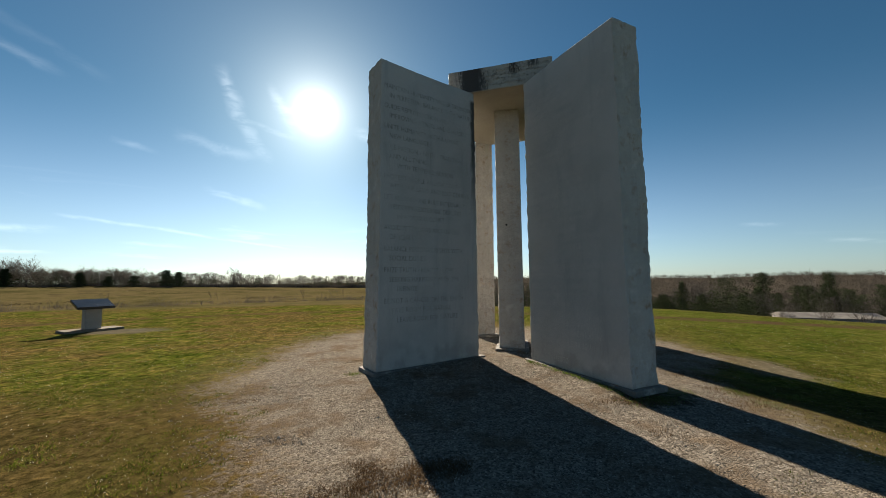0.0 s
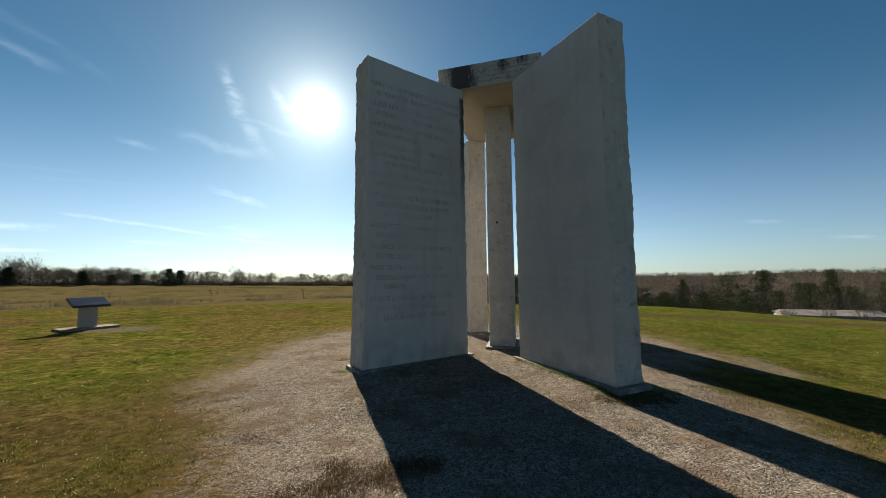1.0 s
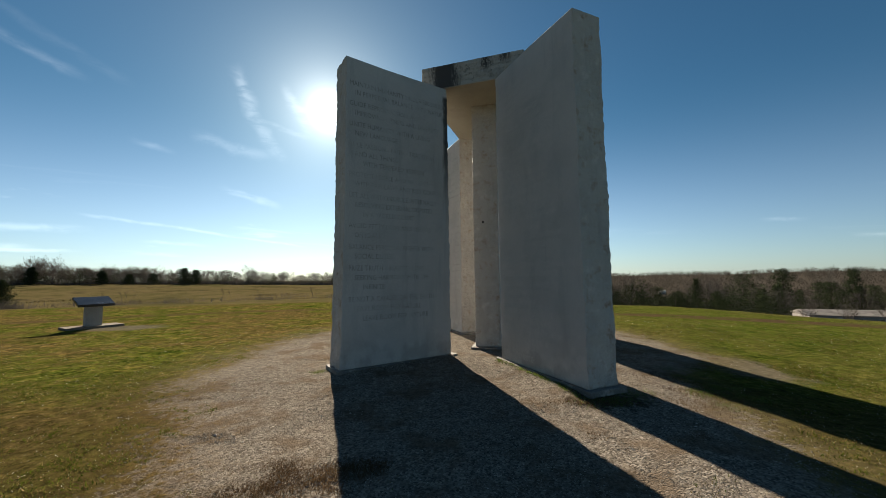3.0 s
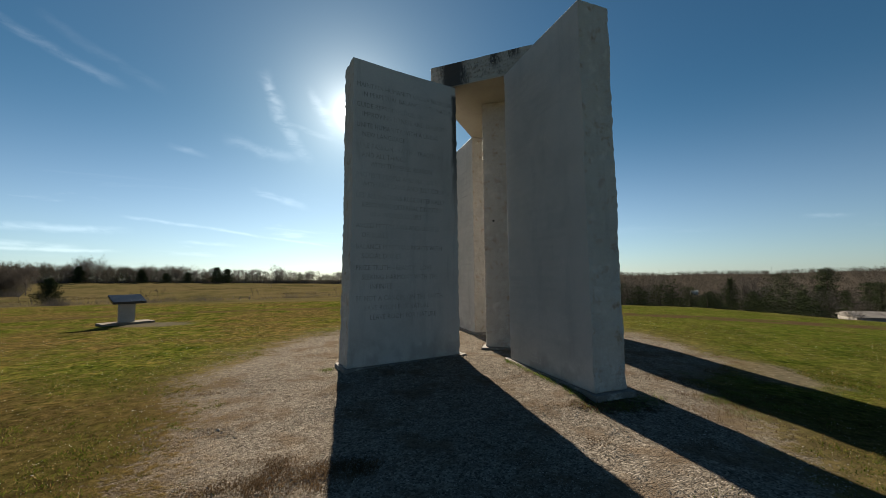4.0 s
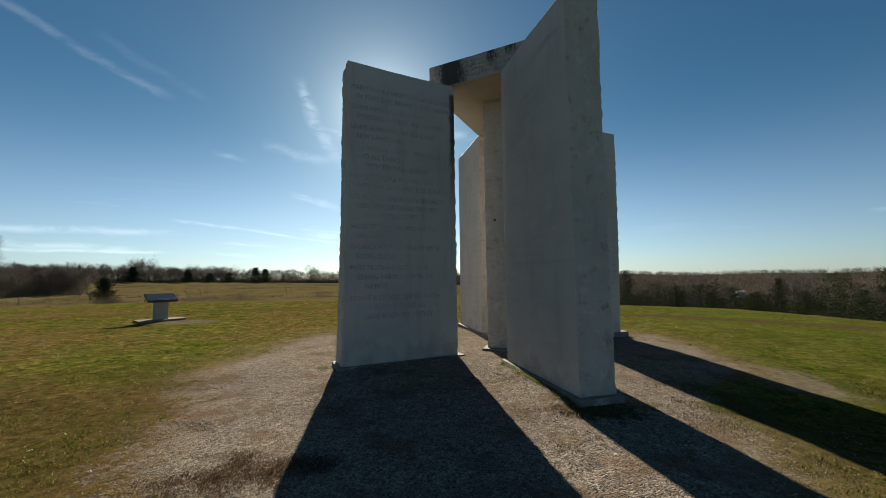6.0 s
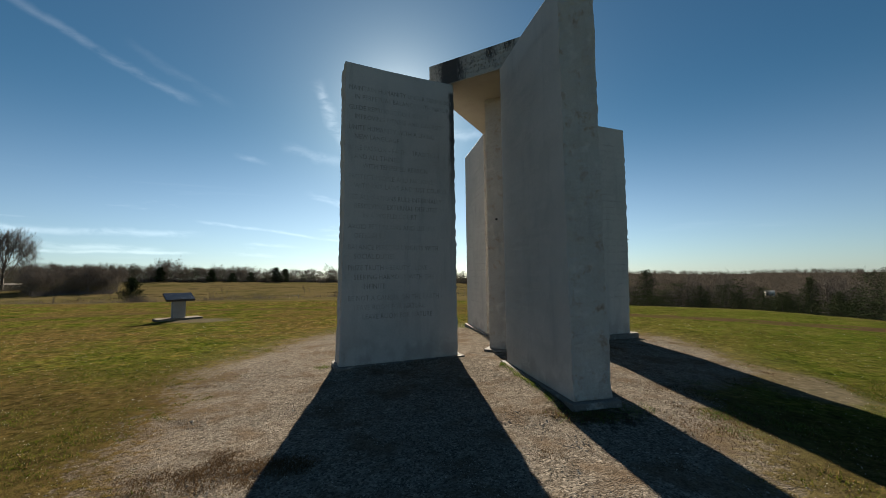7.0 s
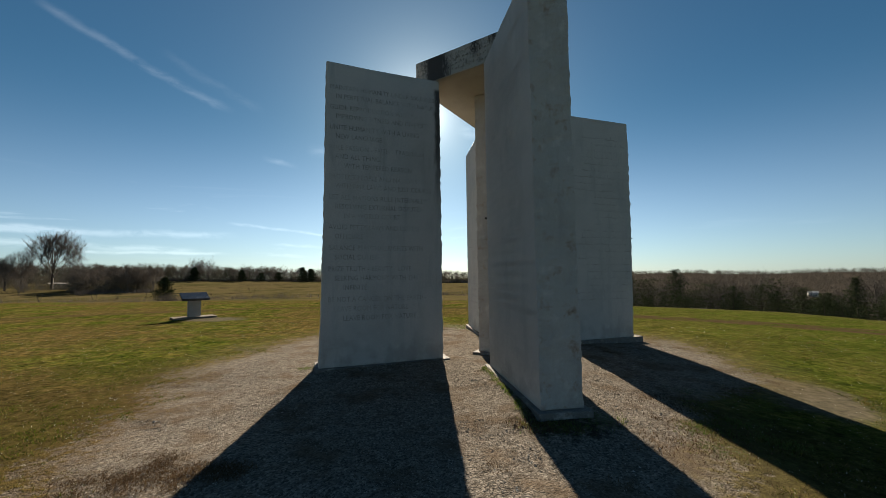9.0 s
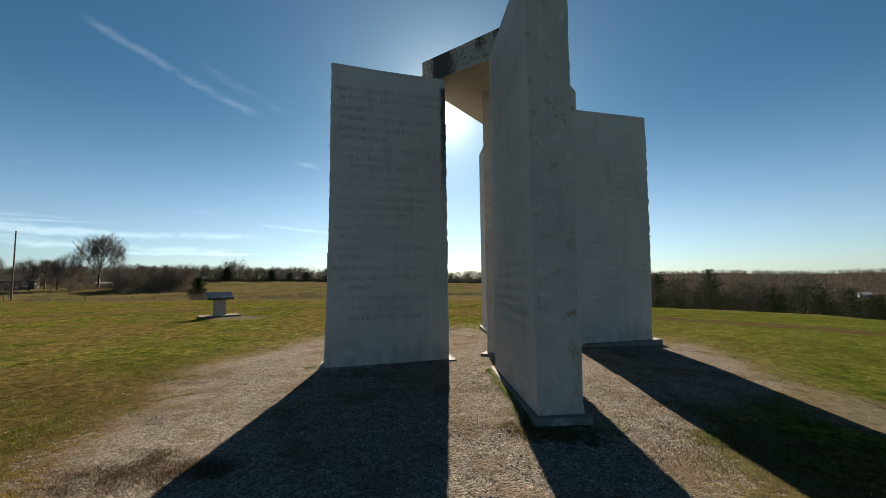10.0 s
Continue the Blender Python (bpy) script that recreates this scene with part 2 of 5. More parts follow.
def foliage(name, *tones, through_light=0.25, rough=0.6, spec=0.25, patch=0.6):
    """Many small leaves or twigs, each island its own tone."""
    m, k = material(name)
    isl = k.add("ShaderNodeNewGeometry").outputs["Random Per Island"]
    stops = [(i / max(1, len(tones) - 1), c) for i, c in enumerate(tones)]
    col = k.ramp(isl, *stops)
    pn = k.noise(coords(k), patch, 3.0)
    col = k.mix(1.0, col, k.ramp(pn, (0.3, (0.75, 0.75, 0.75)), (0.7, (1.2, 1.2, 1.2))), "MULTIPLY")
    finish(k, col, rough, None, spec, through_light=through_light, through_color=col)
    return m


GRASS = foliage("lawn_grass", (0.01589, 0.0231, 0.002883), (0.04898, 0.0706, 0.006487), (0.08653, 0.08072, 0.01442), (0.1372, 0.09027, 0.03239), (0.0303, 0.04472, 0.004325), (0.06131, 0.08282, 0.007929), (0.2162, 0.1545, 0.07208), through_light=0.6, rough=0.7, spec=0.04)
TUFT = foliage("green_tuft", (0.055, 0.098, 0.0135), (0.098, 0.138, 0.026), (0.135, 0.128, 0.042), through_light=0.45)
DEAD = foliage("dead_grass", (0.085, 0.052, 0.026), (0.120, 0.076, 0.040), (0.045, 0.029, 0.016), (0.165, 0.110, 0.060), through_light=0.35, spec=0.05)
NEEDLE = foliage("evergreen", (0.03105, 0.0414, 0.02013), (0.04255, 0.05405, 0.02587), (0.0529, 0.0621, 0.03163), through_light=0.06, rough=1.0, spec=0.0)
TWIG = foliage("bare_twigs", (0.09758, 0.08492, 0.07344), (0.1205, 0.1056, 0.0918), (0.1435, 0.1251, 0.1091), through_light=0.12, rough=1.0, spec=0.0)
GREYTWIG = foliage("grey_twigs", (0.075, 0.066, 0.058), (0.090, 0.079, 0.069), (0.102, 0.090, 0.080), through_light=0.12, rough=1.0, spec=0.0)
THICKET = foliage("thicket_twigs", (0.0837, 0.0729, 0.0567), (0.1161, 0.0999, 0.07965), (0.0945, 0.0918, 0.0621), (0.1404, 0.1202, 0.0999), through_light=0.15, rough=1.0, spec=0.0, patch=0.12)
RIDGE = foliage("ridge_woods", (0.056, 0.049, 0.041), (0.062, 0.054, 0.046), (0.058, 0.053, 0.042), through_light=0.4, rough=1.0, spec=0.0, patch=0.03)
# leaf flecks whose pale tones carry the sparkle of backlit grass
LEAF_GLINT = foliage("leaf_glint", (0.42, 0.39, 0.31), (0.52, 0.50, 0.43), (0.30, 0.25, 0.17), through_light=0.45, rough=0.35, spec=0.5)
WEED = foliage("field_weeds", (0.068, 0.053, 0.0234), (0.098, 0.0748, 0.037), (0.0476, 0.0428, 0.0214), through_light=0.3, rough=1.0, spec=0.0)
PEBBLE = foliage("pebbles", (0.1125, 0.0945, 0.0774), (0.207, 0.18, 0.1494), (0.153, 0.1314, 0.1071), (0.306, 0.2745, 0.2358), (0.0765, 0.063, 0.0504), (0.1845, 0.1575, 0.1278), (0.405, 0.378, 0.333), through_light=0.0, rough=0.95, spec=0.1)

GRAVEL_X, GRAVEL_Y = 1.55, 6.9
# how far the gravel reaches from its middle, by bearing
GRAVEL_RIM = ([-180, -148, -131, -119, -106, -94, -75, -47, -20, 0, 37, 55, 71, 84, 96, 110, 126, 136, 144, 152, 160, 180],
              [5.4, 5.2, 4.75, 4.85, 5.0, 5.0, 5.25, 6.0, 5.5, 5.2, 5.15, 4.7, 4.2, 3.9, 3.1, 2.75, 2.95, 3.4, 3.7, 4.3, 4.9, 5.4])


def ground_material():
    m, k = material("ground_cover")
    p = coords(k)
    x, y, _ = k.sep(p)[:3]
    right = k.step(x, 1.0, 9.0)
    big, mid, fine, tiny = (k.noise(p, s, d, 0.6) for s, d in ((0.22, 4.0), (1.6, 5.0), (11.0, 6.0), (75.0, 4.0)))
    # lawn: green, straw and bare patches
    lawn = k.ramp(k.math("ADD", k.math("MULTIPLY", mid, 0.55), k.math("MULTIPLY", fine, 0.45)),
                  (0.38, (0.0175, 0.0260, 0.0048)), (0.47, (0.0560, 0.0720, 0.0115)), (0.56, (0.096, 0.0860, 0.0230)), (0.65, (0.150, 0.114, 0.0470)))
    lawn = k.mix(k.math("MULTIPLY", k.step(k.math("ADD", k.math("MULTIPLY", big, 0.6), k.math("MULTIPLY", k.noise(p, 0.75, 5.0, 0.65), 0.4)), 0.44, 0.56, 0.0, 0.88), k.math("SUBTRACT", 1.0, k.math("MULTIPLY", right, 0.75))), lawn, k.ramp(fine, (0.3, (0.048, 0.036, 0.0135)), (0.7, (0.142, 0.100, 0.042))))
    lawn = k.mix(k.math("MULTIPLY", right, 0.52), lawn, k.ramp(fine, (0.3, (0.026, 0.040, 0.006)), (0.7, (0.070, 0.086, 0.016))))
    lawn = k.mix(0.8, lawn, k.ramp(tiny, (0.38, (0.25, 0.25, 0.25)), (0.62, (1.85, 1.8, 1.7))), "MULTIPLY")
    lawn = k.mix(k.math("SUBTRACT", 0.75, k.math("MULTIPLY", right, 0.40)), lawn, k.ramp(k.noise(p, 7.0, 5.0, 0.7), (0.38, (0.30, 0.30, 0.28)), (0.50, (1.0, 1.0, 1.0)), (0.63, (1.7, 1.6, 1.4))), "MULTIPLY")
    lawn = k.mix(k.math("SUBTRACT", 0.75, k.math("MULTIPLY", right, 0.55)), lawn, k.ramp(k.noise(p, 2.6, 5.0, 0.7, 0.5), (0.40, (0.58, 0.66, 0.58)), (0.52, (1.0, 1.0, 1.0)), (0.62, (1.14, 1.05, 0.92))), "MULTIPLY")
    # brown lawn at near left, painted darker still for lens falloff
    dim_brown = k.step(k.math("ADD", k.vmath("DISTANCE", k.join(x, y, 0.0), (-3.2, 2.6, 0.0)), k.math("MULTIPLY", k.math("SUBTRACT", mid, 0.5), 2.5)), 4.6, 1.4, 0.0, 0.62)
    lawn = k.mix(dim_brown, lawn, k.ramp(fine, (0.32, (0.016, 0.0130, 0.0050)), (0.68, (0.072, 0.052, 0.0210))))
    worn = k.step(k.math("ADD", k.vmath("DISTANCE", k.join(k.math("MULTIPLY", x, 0.62), y, 0.0), (-6.5, 12.5, 0.0)), k.math("MULTIPLY", k.math("SUBTRACT", mid, 0.5), 1.2)), 1.0, 0.45, 0.0, 0.8)
    lawn = k.mix(worn, lawn, k.ramp(fine, (0.3, (0.070, 0.058, 0.044)), (0.7, (0.130, 0.110, 0.086))))
    dirt = k.step(k.math("ADD", k.vmath("DISTANCE", k.join(x, k.math("MULTIPLY", y, 0.6), 0.0), (5.75, 4.15, 0.0)), k.math("MULTIPLY", k.math("SUBTRACT", mid, 0.5), 1.0)), 0.75, 0.35, 0.0, 0.8)
    lawn = k.mix(dirt, lawn, k.ramp(fine, (0.3, (0.085, 0.068, 0.050)), (0.7, (0.165, 0.135, 0.100))))
    bare = k.step(k.math("ADD", k.vmath("DISTANCE", k.join(x, y, 0.0), (4.6, 3.9, 0.0)), k.math("MULTIPLY", k.math("SUBTRACT", mid, 0.5), 2.2)), 2.5, 1.3, 0.0, 0.5)
    lawn = k.mix(bare, lawn, k.ramp(fine, (0.3, (0.028, 0.022, 0.010)), (0.7, (0.072, 0.054, 0.027))))
    att = k.add("ShaderNodeAttribute", attribute_name="field").outputs["Fac"]
    trk = k.add("ShaderNodeAttribute", attribute_name="track").outputs["Fac"]
    far = k.noise(p, 0.045, 5.0, 0.6)
    far2 = k.noise(p, 0.35, 6.0, 0.7)
    meadow = k.ramp(k.math("ADD", k.math("MULTIPLY", far, 0.6), k.math("MULTIPLY", far2, 0.4)),
                    (0.36, (0.036, 0.033, 0.0130)), (0.45, (0.070, 0.0600, 0.0250)), (0.53, (0.098, 0.0760, 0.036)), (0.62, (0.045, 0.0385, 0.0195)))
    floor_col = k.ramp(far2, (0.35, (0.044, 0.037, 0.030)), (0.65, (0.068, 0.057, 0.046)))
    meadow = k.mix(k.add("ShaderNodeAttribute", attribute_name="wooded").outputs["Fac"], meadow, floor_col)
    col = k.mix(att, lawn, meadow)
    tr = k.math("MULTIPLY", k.step(trk, 0.20, 0.65), k.step(mid, 0.32, 0.58, 0.12, 1.0))
    col = k.mix(k.math("MULTIPLY", tr, k.step(x, -4.0, 4.0, 0.6, 0.95)), col, k.ramp(fine, (0.3, (0.040, 0.025, 0.0150)), (0.7, (0.085, 0.054, 0.032))))
    # gravel round the stones, with a ragged grassy rim
    rr = k.add("ShaderNodeAttribute", attribute_name="gravel").outputs["Fac"]
    rag = k.math("ADD", rr, k.math("ADD", k.math("MULTIPLY", k.math("SUBTRACT", mid, 0.5), 0.26), k.math("MULTIPLY", k.math("SUBTRACT", fine, 0.5), 0.42)))
    gmask = k.step(rag, 1.05, 0.97)
    vor = k.add("ShaderNodeTexVoronoi")
    k.put(vor.inputs["Vector"], p)
    vor.inputs["Scale"].default_value = 62.0
    stone = k.ramp(vor.outputs["Color"], (0.0, (0.062, 0.052, 0.042)), (0.5, (0.172, 0.148, 0.121)), (1.0, (0.310, 0.271, 0.229)))
    clod = k.add("ShaderNodeTexVoronoi")
    warp = k.vmath("MULTIPLY", k.join(k.noise(p, 9.0, 4.0, 0.7), k.noise(k.vmath("ADD", p, (5.0, 2.0, 1.0)), 9.0, 4.0, 0.7), 0.0), (0.16, 0.16, 0.0))
    k.put(clod.inputs["Vector"], k.vmath("ADD", p, warp))
    clod.inputs["Scale"].default_value = 33.0
    # clod tops lightened and gaps darkened, relief shading put into the colour
    stone = k.mix(0.22, stone, k.ramp(clod.outputs["Distance"], (0.12, (1.3, 1.28, 1.25)), (0.55, (0.55, 0.52, 0.50))), "MULTIPLY")
    stone = k.mix(k.step(mid, 0.47, 0.64, 0.0, 0.7), stone, (0.112, 0.080, 0.053))
    stone = k.mix(0.4, stone, k.ramp(fine, (0.36, (0.45, 0.42, 0.39)), (0.62, (1.35, 1.35, 1.33))), "MULTIPLY")
    col = k.mix(gmask, col, stone)
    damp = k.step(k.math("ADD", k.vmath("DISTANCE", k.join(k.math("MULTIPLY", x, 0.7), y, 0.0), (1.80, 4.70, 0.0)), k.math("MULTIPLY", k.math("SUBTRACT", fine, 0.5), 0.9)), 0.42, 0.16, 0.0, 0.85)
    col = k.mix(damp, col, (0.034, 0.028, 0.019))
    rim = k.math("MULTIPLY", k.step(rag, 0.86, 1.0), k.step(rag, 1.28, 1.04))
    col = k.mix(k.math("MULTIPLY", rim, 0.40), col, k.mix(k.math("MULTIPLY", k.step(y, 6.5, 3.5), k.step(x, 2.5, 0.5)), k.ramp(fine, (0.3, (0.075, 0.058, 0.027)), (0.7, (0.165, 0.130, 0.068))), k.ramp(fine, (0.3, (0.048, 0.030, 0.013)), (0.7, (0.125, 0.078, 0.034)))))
    h = k.math("ADD", k.math("ADD", k.math("MULTIPLY", fine, 0.4), k.math("MULTIPLY", tiny, 0.5)), k.math("MULTIPLY", mid, 1.0))
    lumps = k.math("ADD", k.math("MULTIPLY", vor.outputs["Distance"], -0.30), k.math("MULTIPLY", clod.outputs["Distance"], -0.16))
    h = k.math("ADD", h, k.math("MULTIPLY", lumps, gmask))
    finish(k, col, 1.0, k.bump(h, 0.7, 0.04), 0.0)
    return m


GROUND = ground_material()


# ---- building helpers ----
def mesh_from(name, verts, faces, mats, slots=None, smooth=False):
    me = bpy.data.meshes.new(name)
    v = np.asarray(verts, dtype=np.float32).reshape(-1, 3)
    if isinstance(faces, np.ndarray):
        n, c = faces.shape
        me.vertices.add(len(v))
        me.vertices.foreach_set("co", v.ravel())
        me.loops.add(n * c)
        me.loops.foreach_set("vertex_index", faces.astype(np.int32).ravel())
        me.polygons.add(n)
        me.polygons.foreach_set("loop_start", np.arange(0, n * c, c, dtype=np.int32))
        me.polygons.foreach_set("loop_total", np.full(n, c, dtype=np.int32))
        me.update(calc_edges=True)
    else:
        me.from_pydata([tuple(map(float, q)) for q in v], [], faces)
    for mt in (mats if isinstance(mats, (list, tuple)) else [mats]):
        me.materials.append(mt)
    if slots is not None:
        me.polygons.foreach_set("material_index", np.asarray(slots, dtype=np.int32))
    me.polygons.foreach_set("use_smooth", np.full(len(me.polygons), smooth))
    me.update()
    return me


def part(name, data, parent, label="", m=None):
    ob = new(name, data)
    ob.parent = parent
    if m is not None:
        ob.matrix_basis = m
    return tagged(ob, label)


def bm_mesh(name, bm, mat, smooth=False):
    me = bpy.data.meshes.new(name)
    bm.normal_update()
    bm.to_mesh(me)
    bm.free()
    me.materials.append(mat)
    me.polygons.foreach_set("use_smooth", np.full(len(me.polygons), smooth))
    return me


def box_bm(x0, x1, y0, y1, z0, z1, bevel=0.0, segs=2):
    bm = bmesh.new()
    bmesh.ops.create_cube(bm, size=1.0)
    for v in bm.verts:
        v.co = Vector((x0 + (v.co.x + 0.5) * (x1 - x0), y0 + (v.co.y + 0.5) * (y1 - y0), z0 + (v.co.z + 0.5) * (z1 - z0)))
    if bevel:
        bmesh.ops.bevel(bm, geom=bm.edges[:], offset=bevel, segments=segs, affect="EDGES")
    return bm


def thing(name, data, m, label, category, group="", kind=""):
    ob = new(name, data)
    ob.matrix_basis = m
    return tagged(ob, label, category, group, kind)


# ---- ground ----
CREST = ([-180, -90, -70, -56, -36, -15, 9, 30, 43, 50, 90, 180], [45, 50, 50, 37, 30, 27.5, 23.5, 23.5, 20.5, 20, 22, 45])
EDGE = ([-180, -75, -50, -36, -15, 0, 180], [0.3, 0.2, 0.3, -0.86, -3.07, -4.0, -4.0])


def smooth01(t):
    t = np.clip(t, 0, 1)
    return t * t * (3 - 2 * t)


def terrain(x, y):
    """Height of the bare land: a flat knoll, a meadow on one side and a wooded valley on the other."""
    x, y = np.asarray(x, float), np.asarray(y, float)
    r = np.hypot(x, y)
    az = np.degrees(np.arctan2(x, y))
    rc = np.interp(az, *CREST)
    ze = np.interp(az, *EDGE)
    top = -0.11 * smooth01((r - 8) / 9) - 0.09 * np.clip((r - 14) / (rc - 14), 0, 1)
    l1 = -0.2 + (-1.75 + 0.2) * np.clip((r - rc) / (67 - rc), 0, 1)
    l2 = np.where(r < 130, l1 + (-2.3 + 1.75) * smooth01((r - 67) / 63), -2.3 + (ze + 2.3) * np.clip((r - 130) / 110, 0, 1.0))
    lfar = np.where(r > 260, -np.clip((r - 260) / 60, 0, 60) * 0.5, 0)
    leftp = np.where(r < rc, top, l2 + lfar)
    rr = [0, 1, 127, 330, 580, 1280, 2400, 6000]
    zz = [-0.2, -0.32, -14, -28, -27, 0.5, -6, -30]
    rightp = np.where(r < rc, top, np.interp(r - rc, rr, zz))
    rightp = rightp + (2.6 * np.sin(az / 6.5 + 0.6) + 1.3 * np.sin(az / 2.1)) * smooth01((r - 600) / 500)
    wgt = np.where(az < 90, smooth01((az + 9) / 16), smooth01((170 - az) / 60))
    wgt = np.where(az < -120, 0, wgt)
    z = leftp * (1 - wgt) + rightp * wgt
    fall = np.clip((x - 3.2) / 3.5, 0, 1) * np.clip((11.2 - y) / 5.0, 0, 1) * (1 - 0.6 * smooth01((r - 11) / 9))
    z = z - 0.245 * fall * (r < 60)
    z = z + 0.045 * smooth01(1.25 - np.hypot(x - 0.9, y - 7.9) / 3.6)
    # soil and gravel drawn up along the faces of the two front slabs
    for sx, sy, turn, side in ((-0.309, 6.603, 35.27, -1), (2.156, 5.826, 114.47, 1)):
        c, q = math.cos(radians(turn)), math.sin(radians(turn))
        du, dv = (x - sx) * c + (y - sy) * q, (y - sy) * c - (x - sx) * q
        z = z + 0.042 * smooth01((1.08 - np.abs(du)) / 0.22) * np.exp(-((dv * side - 0.36) / 0.17) ** 2)
    return z


def gravel_ratio(x, y):
    """1 at the rim of the gravel, less inside."""
    return np.hypot(x - GRAVEL_X, y - GRAVEL_Y) / np.interp(np.degrees(np.arctan2(x - GRAVEL_X, y - GRAVEL_Y)), *GRAVEL_RIM)


def on_track(x, y, wide=0.62):
    """1 in the middle of the worn track that runs round the knoll."""
    mid = np.interp(np.degrees(np.arctan2(x, y)), [-70, -55, -36, -18, 0, 20, 40, 55], [24.5, 22.5, 21.5, 20.5, 19.0, 17.6, 17.5, 18.2])
    return np.exp(-((np.hypot(x, y) - mid) / wide) ** 2)


NA = 420
radii = [0.0] + [0.3 * 1.034 ** i for i in range(294)]
ang = np.linspace(0, 2 * np.pi, NA, endpoint=False)
gv = [(0.0, 0.0, 0.0)]
R, A = np.meshgrid(np.array(radii[1:]), ang, indexing="ij")
GX, GY = R * np.sin(A), R * np.cos(A)
GZ = terrain(GX, GY)
relief = np.array([noise.noise((a * 1.1, b * 1.1, 0.0)) * 0.016 + noise.noise((a * 4.3, b * 4.3, 3.0)) * 0.010 if c < 40 else noise.noise((a * 0.06, b * 0.06, 7.0)) * 0.5 * min(1, (c - 40) / 60)
                   for a, b, c in zip(GX.ravel(), GY.ravel(), R.ravel())]).reshape(R.shape)
GZ = GZ + relief
gv += list(zip(GX.ravel(), GY.ravel(), GZ.ravel()))
n_r = len(radii) - 1
i0 = 1 + np.arange(n_r - 1)[:, None] * NA + np.arange(NA)[None, :]
i1 = 1 + np.arange(n_r - 1)[:, None] * NA + (np.arange(NA)[None, :] + 1) % NA
quads = np.stack([i0, i0 + NA, i1 + NA, i1], -1).reshape(-1, 4)
gfaces = [tuple(map(int, q[::-1])) for q in quads] + [(0, 1 + (i + 1) % NA, 1 + i) for i in range(NA)]
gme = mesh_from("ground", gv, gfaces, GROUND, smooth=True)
azs = np.degrees(np.arctan2(GX, GY))
field = smooth01((R - np.interp(azs, *CREST) + 1.5) / 3.0)
track = on_track(GX, GY)
wooded = smooth01((R - 80) / 30) * smooth01((azs + 8) / 8) * smooth01((120 - azs) / 20)
for nm, arr in (("field", field), ("track", track), ("wooded", wooded), ("gravel", np.minimum(gravel_ratio(GX, GY), 9.0))):
    at = gme.attributes.new(nm, "FLOAT", "POINT")
    at.data.foreach_set("value", np.concatenate([[arr[0, 0]], arr.ravel()]).astype(np.float32))
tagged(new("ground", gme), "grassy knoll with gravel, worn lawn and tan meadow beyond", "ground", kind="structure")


# ---- the granite stones ----
def stone_mesh(name, lx, ly, h, mats, rough=(1, 1, 0, 0), nx=14, ny=9, nz=170, amp=0.016, seed=0, lean=(0.0, 0.0), chip=0.012, top_dip=0.0, tilt=(0.0, 0.0)):
    """A block with sawn and split sides: rough = (x-, x+, y-, y+). lean: how far the x- and x+ ends move out at the foot."""
    rim = 0.02
    xs = np.concatenate([[-lx / 2], np.linspace(-lx / 2 + rim, lx / 2 - rim, nx - 1), [lx / 2]])
    ys = np.concatenate([[-ly / 2], np.linspace(-ly / 2 + rim, ly / 2 - rim, ny - 1), [ly / 2]])
    loop = [(x, -ly / 2, 2) for x in xs[:-1]] + [(lx / 2, y, 1) for y in ys[:-1]] + [(x, ly / 2, 3) for x in xs[::-1][:-1]] + [(-lx / 2, y, 0) for y in ys[::-1][:-1]]
    n = len(loop)
    verts, zs = [], np.concatenate([[0, 0.012], np.linspace(0.03, h - 0.03, nz - 4), [h - 0.012, h]])
    for j, z in enumerate(zs):
        for x, y, s in loop:
            at = Vector((x * 3.0 + seed * 7.7, y * 3.0, z * 3.0))
            big = noise.noise(at * 0.55) * 0.6 + noise.noise(at * 1.9) * 0.65 + noise.noise(at * 4.7) * 0.75 + noise.noise(at * 9.0) * 0.45
            ox = oy = 0.0
            end = -1 if x <= -lx / 2 + 1e-6 else 1 if x >= lx / 2 - 1e-6 else 0
            face = -1 if y <= -ly / 2 + 1e-6 else 1 if y >= ly / 2 - 1e-6 else 0
            if end and rough[0 if end < 0 else 1]:
                ox += end * amp * big
            if face and rough[2 if face < 0 else 3]:
                oy += face * amp * big
            if end and face:  # chipped arris
                c = chip * max(0.0, 0.45 + noise.noise(at * 3.1) + 0.7 * noise.noise(at * 9.0))
                ox -= end * c
                oy -= face * c * 0.8
            if j in (0, len(zs) - 1):
                ox -= end * 0.006
                oy -= face * 0.006
            f = 1 - z / h
            ox += (lean[1] if end > 0 else -lean[0] if end < 0 else (lean[1] * max(0, x) - lean[0] * max(0, -x)) * 2 / lx) * f * f
            zt = z + (tilt[0] * max(0.0, -x) + tilt[1] * max(0.0, x)) * 2 / lx * (z / h) - top_dip * (0.5 + 0.5 * noise.noise((x * 2.3 + seed, y * 2.0, 5.0))) * (j >= len(zs) - 2)
            verts.append((x + ox, y + oy, zt))
    faces, slots = [], []
    for j in range(len(zs) - 1):
        for i in range(n):
            a, b = j * n + i, j * n + (i + 1) % n
            faces.append((a, b, b + n, a + n))
            slots.append(1 if rough[{2: 2, 1: 1, 3: 3, 0: 0}[loop[i][2]]] else 0)
    faces += [tuple(range(n - 1, -1, -1)), tuple(range((len(zs) - 1) * n, len(zs) * n))]
    slots += [0, 0]
    return mesh_from(name, verts, faces, mats, slots)


